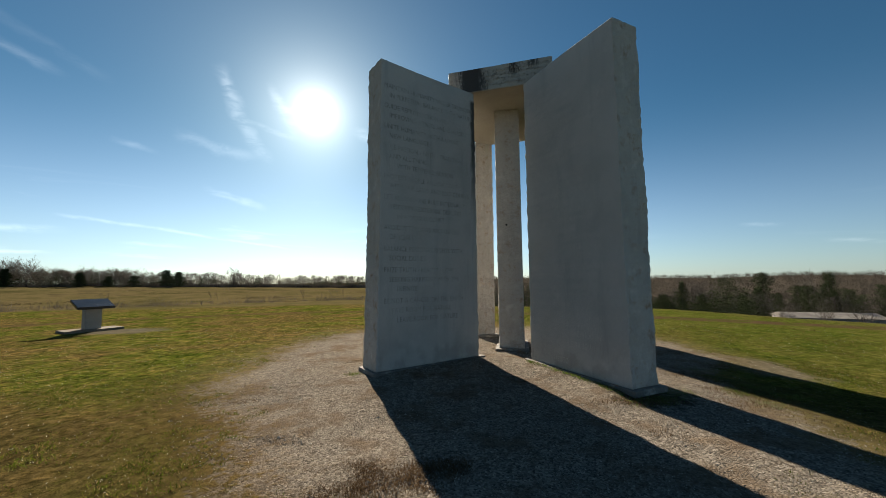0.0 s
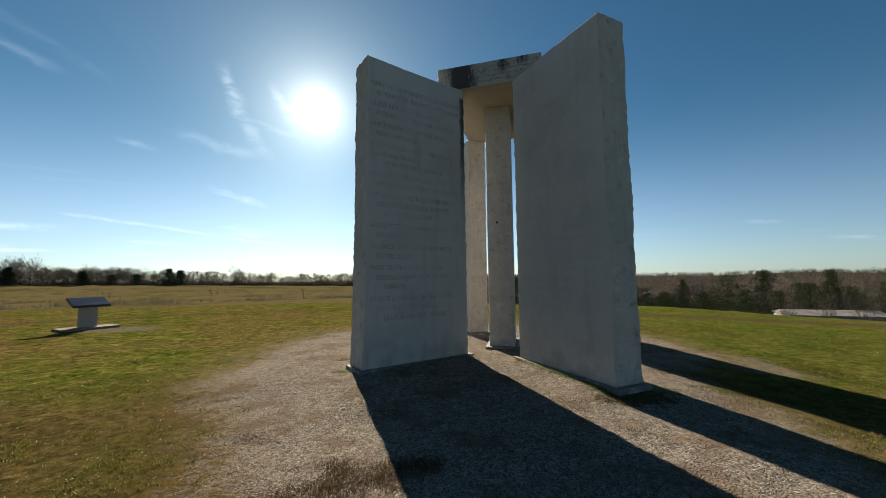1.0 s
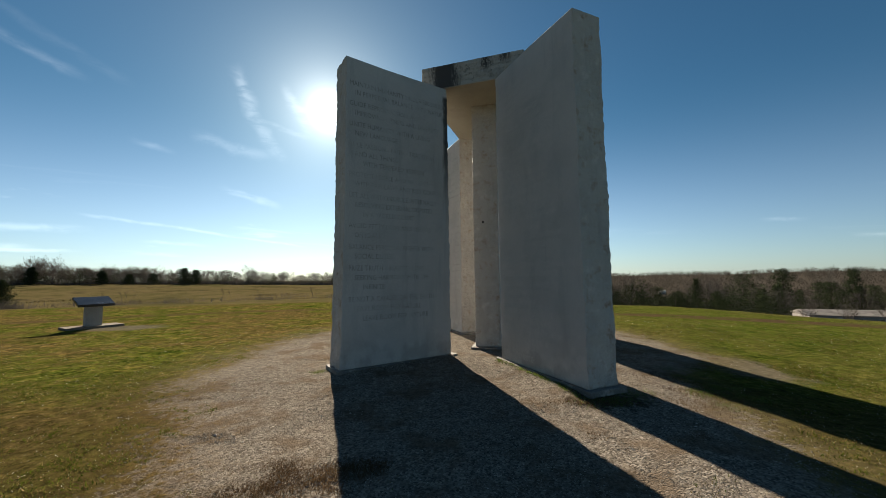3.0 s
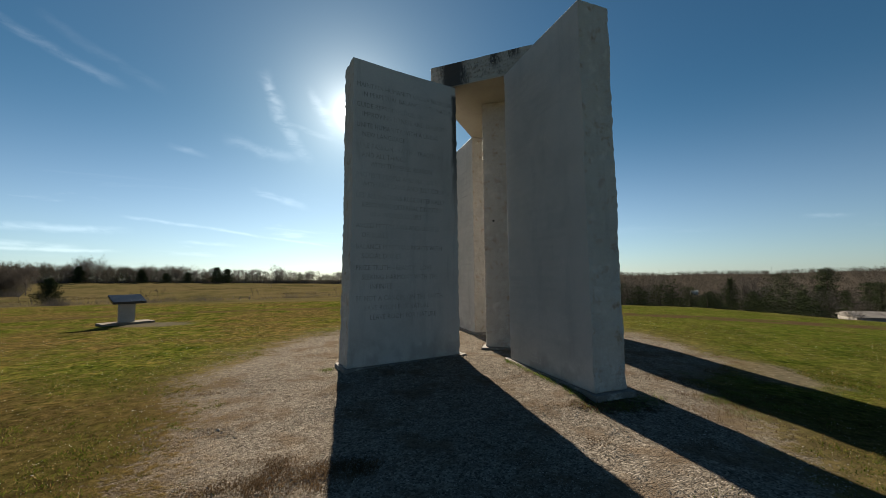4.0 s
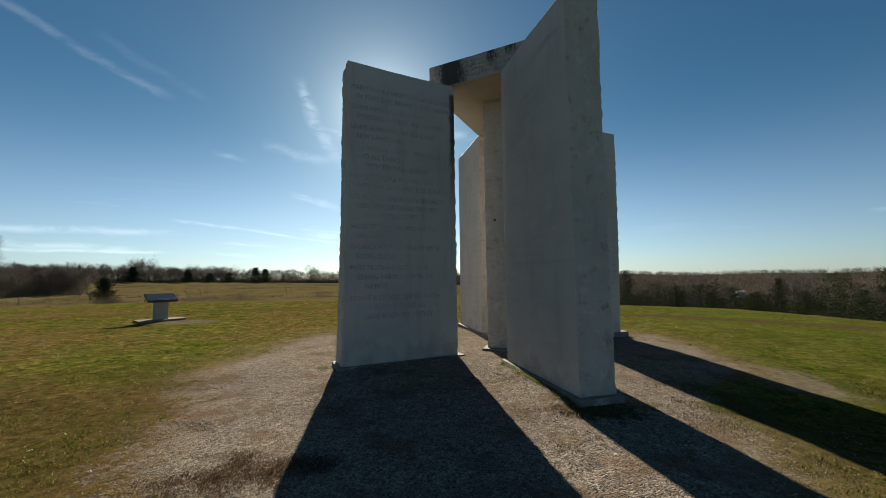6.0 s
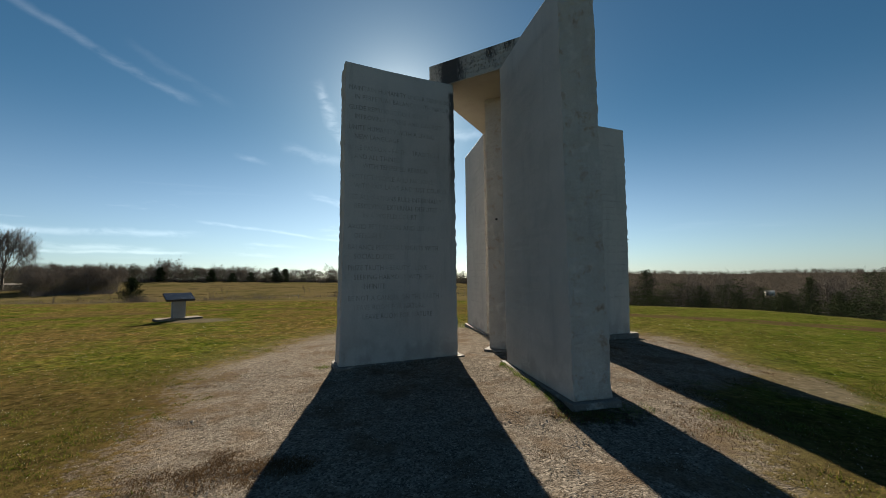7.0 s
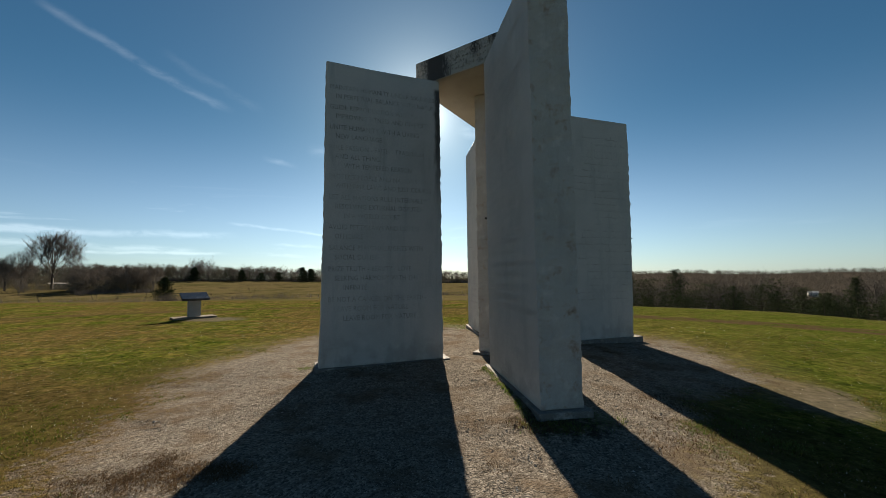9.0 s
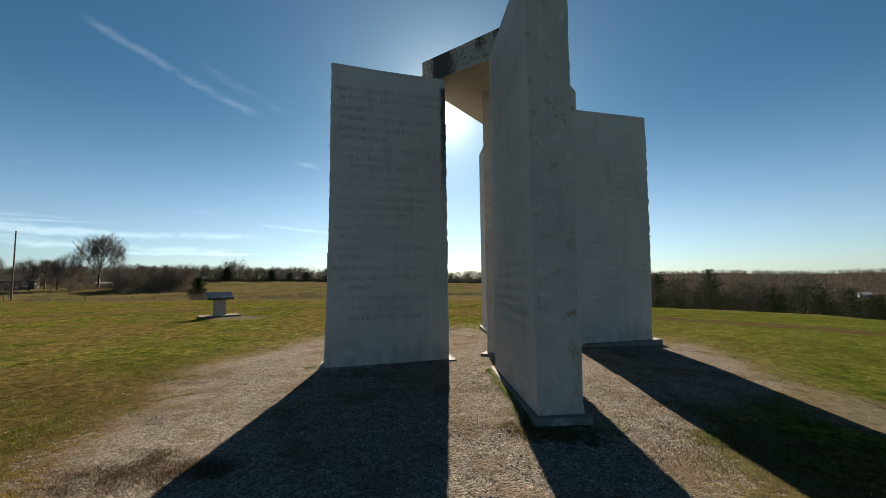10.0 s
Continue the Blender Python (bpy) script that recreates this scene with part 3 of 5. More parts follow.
FOOT, TOP = 0.08, 5.075          # underside and top of the upright stones
SLAB_W, SLAB_T = 1.985, 0.489
SLABS = {  # centre x, y, turn, lean of the two ends at the foot, words on the stone
    "english": (-0.309, 6.603, 35.27, (0.07, 0.01), (0.04, 0.0)),
    "russian": (2.156, 5.826, 114.47, (0.03, 0.0), (-0.03, 0.0)),
    "far": (0.738, 10.54, 112.91, (-0.03, 0.0), (0.0, 0.01)),
    "arabic": (3.378, 9.831, 34.70, (0.0, -0.09), (0.0, 0.0)),
}
LABELS = {
    "english": "tall grey granite slab with engraved English lines",
    "russian": "tall grey granite slab with engraved Cyrillic lines",
    "far": "tall pale granite slab with rows of worn engraving",
    "arabic": "tall grey granite slab with rows of flowing engraved script",
}
slab_obs = {}
for i, (key, (sx, sy, turn, lean, tilt)) in enumerate(SLABS.items()):
    me = stone_mesh("granite_slab", SLAB_W, SLAB_T, TOP - FOOT, [STREAKED if key == "english" else SAWN, SPLIT], seed=i + 1, lean=lean, top_dip=0.006, tilt=tilt)
    slab_obs[key] = thing("granite_slab", me, pose(sx, sy, FOOT, 0, 0, turn), LABELS[key], "standing stone", "four upright slabs")
    base = stone_mesh("base_stone", 2.24, 0.61, 0.42, [FOOTING, FOOTING], rough=(1, 1, 1, 1), nz=12, amp=0.010, seed=i + 11, chip=0.02)
    thing("base_stone", base, pose(sx, sy, FOOT - 0.42, 0, 0, turn), "low rough granite footing sunk in gravel under a slab", "footing stone", "footings of the slabs")

CAP_X, CAP_Y, CAP_TURN = 1.506, 8.175, -16.57
cap_me = stone_mesh("capstone", 1.974, 2.927, 0.462, [CAPMAT, CAPMAT], rough=(1, 1, 1, 1), nx=20, ny=28, nz=16, amp=0.006, seed=21, chip=0.012)
capstone = thing("capstone", cap_me, pose(CAP_X, CAP_Y, TOP + 0.001, 0, 0, CAP_TURN), "flat granite capstone with black stains and carved signs", "capstone")
pil_me = stone_mesh("granite_pillar", 0.511, 1.0, TOP - FOOT, [SAWN, SPLIT], rough=(0, 0, 1, 1), nx=9, ny=12, seed=31, amp=0.010)
pillar = thing("granite_pillar", pil_me, pose(1.487, 8.162, FOOT, 0, 0, -11.94), "narrow granite centre pillar under the capstone", "pillar")
pb = stone_mesh("base_stone", 0.66, 1.28, 0.42, [FOOTING, FOOTING], rough=(1, 1, 1, 1), nz=12, amp=0.010, seed=41, chip=0.02)
thing("base_stone", pb, pose(1.487, 8.162, FOOT - 0.42, 0, 0, -11.94), "small rough granite footing under the centre pillar", "footing stone", "footings of the slabs")
# solid black plug; its colour stands for the shade inside the sighting hole
bm = bmesh.new()
bmesh.ops.create_cone(bm, cap_ends=True, segments=16, radius1=0.022, radius2=0.022, depth=0.03)
part("sight_hole_plug", bm_mesh("sight_hole_plug", bm, HOLE_SHADE), pillar, "small black plug standing for the dark inside of the sighting hole", pose(-0.053, -0.500, 2.52, 90, 0, 0))

ENGLISH = [
    ("MAINTAIN HUMANITY UNDER 500,000,000", "IN PERPETUAL BALANCE WITH NATURE"),
    ("GUIDE REPRODUCTION WISELY -", "IMPROVING FITNESS AND DIVERSITY"),
    ("UNITE HUMANITY WITH A LIVING", "NEW LANGUAGE"),
    ("RULE PASSION - FAITH - TRADITION", "AND ALL THINGS", "WITH TEMPERED REASON"),
    ("PROTECT PEOPLE AND NATIONS", "WITH FAIR LAWS AND JUST COURTS"),
    ("LET ALL NATIONS RULE INTERNALLY", "RESOLVING EXTERNAL DISPUTES", "IN A WORLD COURT"),
    ("AVOID PETTY LAWS AND USELESS", "OFFICIALS"),
    ("BALANCE PERSONAL RIGHTS WITH", "SOCIAL DUTIES"),
    ("PRIZE TRUTH - BEAUTY - LOVE -", "SEEKING HARMONY WITH THE", "INFINITE"),
    ("BE NOT A CANCER ON THE EARTH -", "LEAVE ROOM FOR NATURE -", "LEAVE ROOM FOR NATURE"),
]
RUSSIAN = [
    ("ПУСТЬ ЗЕМНОЕ НАСЕЛЕНИЕ НИКОГДА", "НЕ ПРЕВЫШАЕТ 500.000.000", "ПРЕБЫВАЯ В ПОСТОЯННОМ", "РАВНОВЕСИИ С ПРИРОДОЙ"),
    ("РАЗУМНО РЕГУЛИРУЙТЕ РОЖДАЕМОСТЬ", "ПОВЫШАЯ ЦЕННОСТЬ ЖИЗНЕННОЙ", "ПОДГОТОВКИ И МНОГООБРАЗИЯ", "ЧЕЛОВЕКА"),
    ("НАЙДЁМ НОВЫЙ ЖИВОЙ ЯЗЫК", "СПОСОБНЫЙ ОБЪЕДИНИТЬ", "ЧЕЛОВЕЧЕСТВО"),
    ("ПРОЯВЛЯЙТЕ ТЕРПИМОСТЬ", "В ВОПРОСАХ ЧУВСТВ, ВЕРЫ,", "ТРАДИЦИЙ И ИМ ПОДОБНЫХ"),
    ("ПУСТЬ СПРАВЕДЛИВЫЕ ЗАКОНЫ", "И БЕСПРИСТРАСТНЫЙ СУД ВСТАНУТ", "НА ЗАЩИТУ НАРОДОВ И НАЦИЙ"),
    ("ПУСТЬ КАЖДАЯ НАЦИЯ", "САМА РЕШАЕТ СВОИ ВНУТРЕННИЕ", "ДЕЛА ВЫНОСЯ НА МИРОВОЙ СУД", "ОБЩЕНАРОДНЫЕ ПРОБЛЕМЫ"),
    ("ИЗБЕГАЙТЕ МЕЛОЧНЫХ СУДЕБНЫХ ТЯЖБ", "И БЕСПОЛЕЗНЫХ ЧИНОВНИКОВ"),
    ("ПОДДЕРЖИВАЙТЕ РАВНОВЕСИЕ", "МЕЖДУ ЛИЧНЫМИ ПРАВАМИ", "И ОБЩЕСТВЕННЫМИ ОБЯЗАННОСТЯМИ"),
    ("ПРЕВЫШЕ ВСЕГО ЦЕНИТЕ ПРАВДУ,", "КРАСОТУ, ЛЮБОВЬ, СТРЕМЯСЬ К", "ГАРМОНИИ С БЕСКОНЕЧНОСТЬЮ"),
    ("НЕ БУДЬТЕ РАКОМ ДЛЯ ЗЕМЛИ", "ПРИРОДЕ ТОЖЕ", "ОСТАВЬТЕ МЕСТО"),
]


def text_mesh(words, size, stretch, mat):
    cu = bpy.data.curves.new("words", "FONT")
    # the soft and hard signs are drawn with letters of the same shape
    for a, b in (("Ы", "bI"), ("Ь", "b"), ("Ъ", "b")):
        words = words.replace(a, b)
    cu.body, cu.size, cu.resolution_u = words, size, 2
    cu.align_y = "CENTER"
    cu.space_character = 1.05
    tmp = bpy.data.objects.new("words", cu)
    scene.collection.objects.link(tmp)
    bpy.context.view_layer.update()
    me = bpy.data.meshes.new_from_object(tmp.evaluated_get(bpy.context.evaluated_depsgraph_get()))
    bpy.data.objects.remove(tmp)
    bpy.data.curves.remove(cu)
    me.transform(Matrix.Diagonal((stretch, 1, 1, 1)))
    me.materials.clear()
    me.materials.append(mat)
    return me


def inscribe(slab, groups, z, x0, step, gap, indent, size, stretch, face, width):
    """Lines of capitals on one wide face. face: -1 for the y- side, read towards +x; 1 for the y+ side, read towards -x."""
    for lines in groups:
        for i, words in enumerate(lines):
            me = text_mesh(words, size, stretch, ENGRAVED if face < 0 else WORN)
            wide = max(v.co.x for v in me.vertices)
            room = width - indent[min(i, 2)]
            if wide > room:
                me.transform(Matrix.Diagonal((room / wide, 1, 1, 1)))
            off = SLAB_T / 2 + 0.0025
            if face < 0:
                m = pose(x0 + indent[min(i, 2)], -off, z - FOOT, 90, 0, 0)
            else:
                m = pose(x0 - indent[min(i, 2)], off, z - FOOT, 90, 0, 180)
            part("text_line", me, slab, "engraved line of capital letters", m)
            z -= step if i < len(lines) - 1 else gap


inscribe(slab_obs["english"], ENGLISH, 4.678, -0.935, 0.152, 0.190, (0.0, 0.095, 0.235), 0.118, 0.80, -1, 1.86)
inscribe(slab_obs["russian"], RUSSIAN, 4.655, 0.90, 0.1335, 0.167, (0.0, 0.0, 0.0), 0.112, 0.78, 1, 1.84)


def bars(slab, z0, z1, count, face, seed, mirrored):
    """Rows of worn script that cannot be read: short plain strokes in a line."""
    rng = random.Random(seed)
    off = SLAB_T / 2 + 0.003
    for i in range(count):
        z = z0 + (z1 - z0) * i / (count - 1) - FOOT
        length = rng.uniform(0.9, 1.75)
        verts, faces = [], []
        x = 0.0
        while x < length:
            wl = rng.uniform(0.025, 0.10)
            hh = rng.uniform(0.007, 0.013)
            dy = rng.uniform(-0.012, 0.012)
            n = len(verts)
            verts += [(x, 0, dy - hh), (x + wl, 0, dy - hh), (x + wl, 0, dy + hh), (x, 0, dy + hh)]
            faces.append((n, n + 1, n + 2, n + 3))
            if rng.random() < 0.85:
                xx = x + rng.uniform(0, wl)
                n = len(verts)
                up = rng.choice((-0.035, 0.04, 0.055, 0.07))
                verts += [(xx, 0, dy), (xx + 0.012, 0, dy), (xx + 0.016, 0, dy + up), (xx + 0.004, 0, dy + up)]
                faces.append((n, n + 1, n + 2, n + 3))
            x += wl + rng.choice((0.0, 0.01, 0.012, 0.05))
        me = mesh_from("text_line", verts, faces, SCRIPT)
        start = 0.90 - length - rng.choice((0.0, 0.0, 0.12, 0.25)) if mirrored else -0.9
        part("text_line", me, slab, "engraved row of worn script", pose(start, face * off, z))


bars(slab_obs["arabic"], 4.62, 0.95, 25, -1, 5, True)
bars(slab_obs["far"], 4.62, 0.80, 24, 1, 6, False)

# carved signs along the front of the capstone
rng = random.Random(12)
bm = bmesh.new()
for i in range(108):
    row = i % 4
    gx = -0.95 + (i // 4) * 0.070 + rng.uniform(-0.012, 0.012)
    if -0.74 < gx < -0.27:
        continue
    zc = 0.075 + row * 0.088 + rng.uniform(-0.006, 0.006)
    for _ in range(rng.choice((2, 3, 3))):     # a few thin strokes make one sign
        if rng.random() < 0.5:
            sx, sz, ex, ez = rng.uniform(0, 0.03), rng.uniform(0, 0.02), 0.007, rng.uniform(0.025, 0.05)
        else:
            sx, sz, ex, ez = rng.uniform(0, 0.015), rng.uniform(0, 0.045), rng.uniform(0.02, 0.042), 0.007
        made = bmesh.ops.create_cube(bm, size=1.0)["verts"]
        for v in made:
            v.co = Vector((gx + sx + (v.co.x + 0.5) * ex, -1.4745 + v.co.y * 0.008, zc + sz + (v.co.z + 0.5) * ez))
tagged(part("carved_signs", bm_mesh("carved_signs", bm, CARVED), capstone, "rows of small carved signs"), kind="stuff")


# ---- plaque stand ----
def plaque_stand():
    root = new("plaque_stand")
    root.matrix_basis = pose(-11.92, 12.78, -0.085, 0, 0, 60)
    tagged(root, "granite pedestal with a tilted polished dark plaque on the lawn", "plaque stand")
    part("base_slab", bm_mesh("base_slab", box_bm(-0.77, 0.77, -0.40, 0.40, -0.12, 0.03, 0.012), CONCRETE), root, "flat pale concrete base slab")
    ped = box_bm(-0.215, 0.215, -0.15, 0.15, 0.03, 0.80, 0.01)
    for v in ped.verts:
        if v.co.z > 0.5:
            v.co.x *= 1.02
            v.co.z += v.co.y * 0.38
    part("pedestal", bm_mesh("pedestal", ped, PEDESTAL), root, "rough grey granite pedestal")
    part("plaque", bm_mesh("plaque", box_bm(-0.49, 0.49, -0.36, 0.36, 0.0, 0.09, 0.012), POLISHED), root, "polished dark granite plaque", pose(0, 0, 0.815, 20, 0, 0))


plaque_stand()


# ---- plants ----
def blades(px, py, pz, hgt, wid, rng, lean=0.6):
    """One bent three-cornered blade at each place."""
    n = len(px)
    a = rng.uniform(0, 2 * np.pi, n)
    l = rng.uniform(0, lean, n) * hgt
    b = rng.uniform(0, 2 * np.pi, n)
    v = np.empty((n, 3, 3))
    v[:, 0] = np.stack([px - np.cos(a) * wid, py - np.sin(a) * wid, pz], -1)
    v[:, 1] = np.stack([px + np.cos(a) * wid, py + np.sin(a) * wid, pz], -1)
    v[:, 2] = np.stack([px + np.cos(b) * l, py + np.sin(b) * l, pz + hgt], -1)
    return v.reshape(-1, 3), np.arange(3 * n).reshape(-1, 3)


def soft_noise(x, y, s, seed=0.0):
    return np.array([noise.noise((a * s, b * s, seed)) for a, b in zip(x, y)])


rng = np.random.default_rng(4)
N = 1250000
r = np.exp(rng.uniform(np.log(1.6), np.log(22.0), N))
az = np.radians(rng.uniform(-80, 66, N))
bx, by = 1.2 + r * np.sin(az), r * np.cos(az)
ratio = gravel_ratio(bx, by) + 0.14 * soft_noise(bx, by, 1.6) + 0.10 * soft_noise(bx, by, 6.0, 3.0) + rng.normal(0, 0.06, N)
thick = soft_noise(bx, by, 0.7, 2.0) + 0.5 * soft_noise(bx, by, 2.5, 4.0)
tuft = soft_noise(bx, by, 4.5, 11.0) + 0.6 * soft_noise(bx, by, 11.0, 13.0)
keep = (ratio > 1.0) & (rng.random(N) > on_track(bx, by) * 1.1) & ((np.hypot(bx - 4.6, by - 3.9) > 2.2) | (rng.random(N) < 0.25)) & (rng.random(N) < np.clip(0.66 + 0.5 * thick + 0.7 * tuft, 0.10, 1.0))
keep &= (by > 3.0) | (bx > -0.2) | (rng.random(N) < 0.35)
keep &= (np.hypot(bx + 3.2, by - 2.6) > 2.6) | (rng.random(N) < 0.6)
keep &= (np.hypot((bx + 10.4) * 0.62, by - 12.5) > 0.75) & (np.hypot(bx - 5.75, (by - 6.9) * 0.6) > 0.5)
bx, by, rk = bx[keep], by[keep], r[keep]
hg = rng.uniform(0.008, 0.026, len(bx)) * np.clip(1.0 - 0.025 * rk, 0.5, 1.0) * np.clip(0.9 + 0.8 * thick[keep] + 1.2 * tuft[keep], 0.4, 2.0)
gvt, gft = blades(bx, by, terrain(bx, by) - 0.006, hg, 0.0022 + 0.0005 * rk, rng, 1.5)
tagged(new("lawn_grass", mesh_from("lawn_grass", gvt, gft, GRASS)), "short winter lawn, green and straw blades", "grass", kind="stuff")


def clump(cx, cy, sx, sy, n, hgt, seed):
    g = np.random.default_rng(seed)
    qx, qy = g.normal(cx, sx, n), g.normal(cy, sy, n)
    return blades(qx, qy, terrain(qx, qy) - 0.004, g.uniform(0.3, 1.0, n) * hgt, np.full(n, 0.003), g, 1.2)


def joined(name, chunks, mat, label, category):
    vs, fs, o = [], [], 0
    for v, f in chunks:
        vs.append(v)
        fs.append(f + o)
        o += len(v)
    return tagged(new(name, mesh_from(name, np.concatenate(vs), np.concatenate(fs), mat)), label, category, kind="stuff")


green = []
for i in range(16):   # along the foot of the Cyrillic slab
    f = i / 15
    green.append(clump(1.45 + 0.77 * f + random.uniform(-0.03, 0.02), 6.50 - 1.75 * f, 0.022, 0.045, random.choice((25, 60, 130)), 0.04, 50 + i))
green += [clump(-1.42, 5.95, 0.07, 0.06, 160, 0.05, 81), clump(0.15, 11.4, 0.25, 0.3, 700, 0.05, 82), clump(-0.2, 11.9, 0.5, 0.25, 900, 0.05, 83)]
for i, (cx, cy) in enumerate(((3.95, 5.12), (3.9, 4.95), (3.87, 4.49), (3.95, 4.6), (4.13, 6.4), (4.2, 5.9), (4.35, 5.4), (4.6, 6.1), (4.5, 5.0), (4.9, 5.6), (2.75, 4.72), (3.0, 4.92), (2.5, 4.60), (2.35, 4.58), (2.62, 4.64), (2.88, 4.80))):
    green.append(clump(cx, cy, 0.12, 0.09, 340, 0.032, 300 + i))
joined("green_tufts", green, TUFT, "small green grass tufts in the gravel", "grass tufts")
dry = [clump(-0.62, 2.95, 0.24, 0.13, 1600, 0.022, 90), clump(-0.15, 3.0, 0.16, 0.07, 700, 0.02, 91), clump(3.75, 4.45, 0.28, 0.22, 1200, 0.045, 92),
       clump(3.9, 4.95, 0.15, 0.15, 500, 0.04, 93), clump(2.35, 4.55, 0.25, 0.07, 700, 0.045, 94), clump(3.9, 5.8, 0.3, 0.25, 800, 0.03, 95), clump(-1.0, 8.3, 0.15, 0.1, 250, 0.03, 96)]
for i, (cx, cy) in enumerate(((-0.97, 2.63), (-0.78, 2.73), (-0.6, 2.84), (-0.61, 3.0), (-0.97, 3.0), (-0.66, 3.14), (-0.79, 2.5), (-0.53, 2.63))):
    dry.append(clump(cx, cy, 0.11, 0.05, 420, 0.02, 200 + i))
for i, (cx, cy) in enumerate(((-0.04, 3.07), (-0.20, 2.75), (-0.34, 2.91), (-0.10, 3.0), (0.05, 3.15), (-0.72, 3.08), (-0.65, 2.78))):
    dry.append(clump(cx, cy, 0.13, 0.06, 520, 0.028, 230 + i))
for i in range(150):
    a = random.uniform(-160, 120)
    q = float(np.interp(a, *GRAVEL_RIM)) * random.uniform(0.90, 1.06)
    dry.append(clump(GRAVEL_X + q * math.sin(radians(a)), GRAVEL_Y + q * math.cos(radians(a)), 0.09, 0.06, random.randint(20, 90), 0.018, 400 + i))
for i in range(26):
    a = random.uniform(0, 2 * math.pi)
    q = random.uniform(0.55, 1.0)
    dry.append(clump(GRAVEL_X + 4.6 * q * math.sin(a), GRAVEL_Y + 4.8 * q * math.cos(a), 0.08, 0.06, random.randint(40, 160), 0.03, 120 + i))
joined("dead_grass_tufts", dry, DEAD, "brown dead grass tufts on the gravel", "grass tufts")

# small leaf flecks, coloured pale to stand for glints in the lawn
rng = np.random.default_rng(14)
N = 9500
r = np.exp(rng.uniform(np.log(2.2), np.log(15.0), N))
az = np.radians(rng.uniform(-78, 64, N))
lx, ly = 1.2 + r * np.sin(az), r * np.cos(az)
ok = (gravel_ratio(lx, ly) > 0.97) | (rng.random(N) < 0.05)
lx, ly, rk = lx[ok], ly[ok], r[ok]
lv, lf = blades(lx, ly, terrain(lx, ly) + 0.012, rng.uniform(0.006, 0.014, len(lx)) * (0.7 + 0.05 * rk), (0.0020 + 0.00018 * rk) * rng.uniform(0.5, 1.2, len(lx)), rng, 1.6)
tagged(new("leaf_glints", mesh_from("leaf_glints", lv, lf, LEAF_GLINT)), "tiny leaf flecks coloured pale for the glints on the lawn", "leaves", kind="stuff")

# loose gravel
rng = np.random.default_rng(9)
N = 330000
r = np.exp(rng.uniform(np.log(1.9), np.log(13.0), N))
az = np.radians(rng.uniform(-70, 62, N))
bx, by = 1.2 + r * np.sin(az), r * np.cos(az)
ratio = gravel_ratio(bx, by) + 0.12 * soft_noise(bx, by, 1.6)
keep = (ratio < 1.0 + rng.normal(0, 0.04, N)) & (soft_noise(bx, by, 2.2, 6.0) + rng.normal(0, 0.7, N) > 0.25)
bx, by, rk = bx[keep], by[keep], r[keep]
sz = rng.lognormal(math.log(0.0042), 0.45, len(bx)) * (0.7 + 0.06 * rk)
octa = np.array([(1, 0, -0.3), (0, 1, -0.3), (-1, 0, -0.3), (0, -1, -0.3), (0, 0, 0.38)], float)
of = np.array([(0, 1, 4), (1, 2, 4), (2, 3, 4), (3, 0, 4)])
t = rng.uniform(0, 2 * np.pi, len(bx))
sh = octa[None] * (1 + rng.uniform(-0.35, 0.35, (len(bx), 5, 3)))
pv = np.stack([sh[..., 0] * np.cos(t)[:, None] - sh[..., 1] * np.sin(t)[:, None], sh[..., 0] * np.sin(t)[:, None] + sh[..., 1] * np.cos(t)[:, None], sh[..., 2]], -1) * sz[:, None, None]
pv += np.stack([bx, by, terrain(bx, by) + sz * 0.2], -1)[:, None]
pf = of[None] + (np.arange(len(bx)) * 5)[:, None, None]
tagged(new("gravel", mesh_from("gravel", pv.reshape(-1, 3), pf.reshape(-1, 3), PEBBLE)), "loose grey and tan crushed gravel", "gravel", kind="stuff")


# ---- trees ----
def prism(a, b, ra, rb):
    """A three-sided tapering limb."""
    a, b = np.asarray(a), np.asarray(b)
    d = b - a
    d = d / (np.linalg.norm(d) + 1e-9)
    u = np.cross(d, (0.3, 0.9, 0.2))
    u /= np.linalg.norm(u) + 1e-9
    q = np.cross(d, u)
    out = []
    for p, rad in ((a, ra), (b, rb)):
        for k in range(3):
            t = k * 2.0944
            out.append(p + (u * math.cos(t) + q * math.sin(t)) * rad)
    return out


PF = np.array([(0, 1, 4), (0, 4, 3), (1, 2, 5), (1, 5, 4), (2, 0, 3), (2, 3, 5)])


def bare_tree(h, seed, levels=5, spread=0.55, thick=0.022):
    """Trunk and limbs of a leafless tree, as (trunk verts, limb verts)."""
    g = random.Random(seed)
    trunk, limbs = [], []

    def grow(p, d, ln, rad, lev):
        q = [p[i] + d[i] * ln for i in range(3)]
        (trunk if lev >= levels - 1 else limbs).append(prism(p, q, rad, rad * 0.68))
        if lev == 0:
            return
        for _ in range(g.choice((2, 3, 3)) if lev > 1 else 3):
            nd = [d[i] + g.gauss(0, spread) for i in range(3)]
            nd[2] += 0.12
            m = math.sqrt(sum(c * c for c in nd)) + 1e-9
            f = g.uniform(0.55, 1.0)
            s = [p[i] + d[i] * ln * f for i in range(3)]
            grow(s, [c / m for c in nd], ln * g.uniform(0.58, 0.82), max(rad * 0.6 * (0.8 + 0.2 * f), h * 0.0011), lev - 1)

    grow((0, 0, -0.04 * h), (g.gauss(0, 0.05), g.gauss(0, 0.05), 1), h * 0.34, h * thick, levels)
    tv, lv = np.array(trunk).reshape(-1, 3), np.array(limbs).reshape(-1, 3)
    f = h / max(lv[:, 2].max(), tv[:, 2].max())
    return tv * f, lv * f


def prism_faces(v):
    n = len(v) // 6
    return (PF[None] + (np.arange(n) * 6)[:, None, None]).reshape(-1, 3)


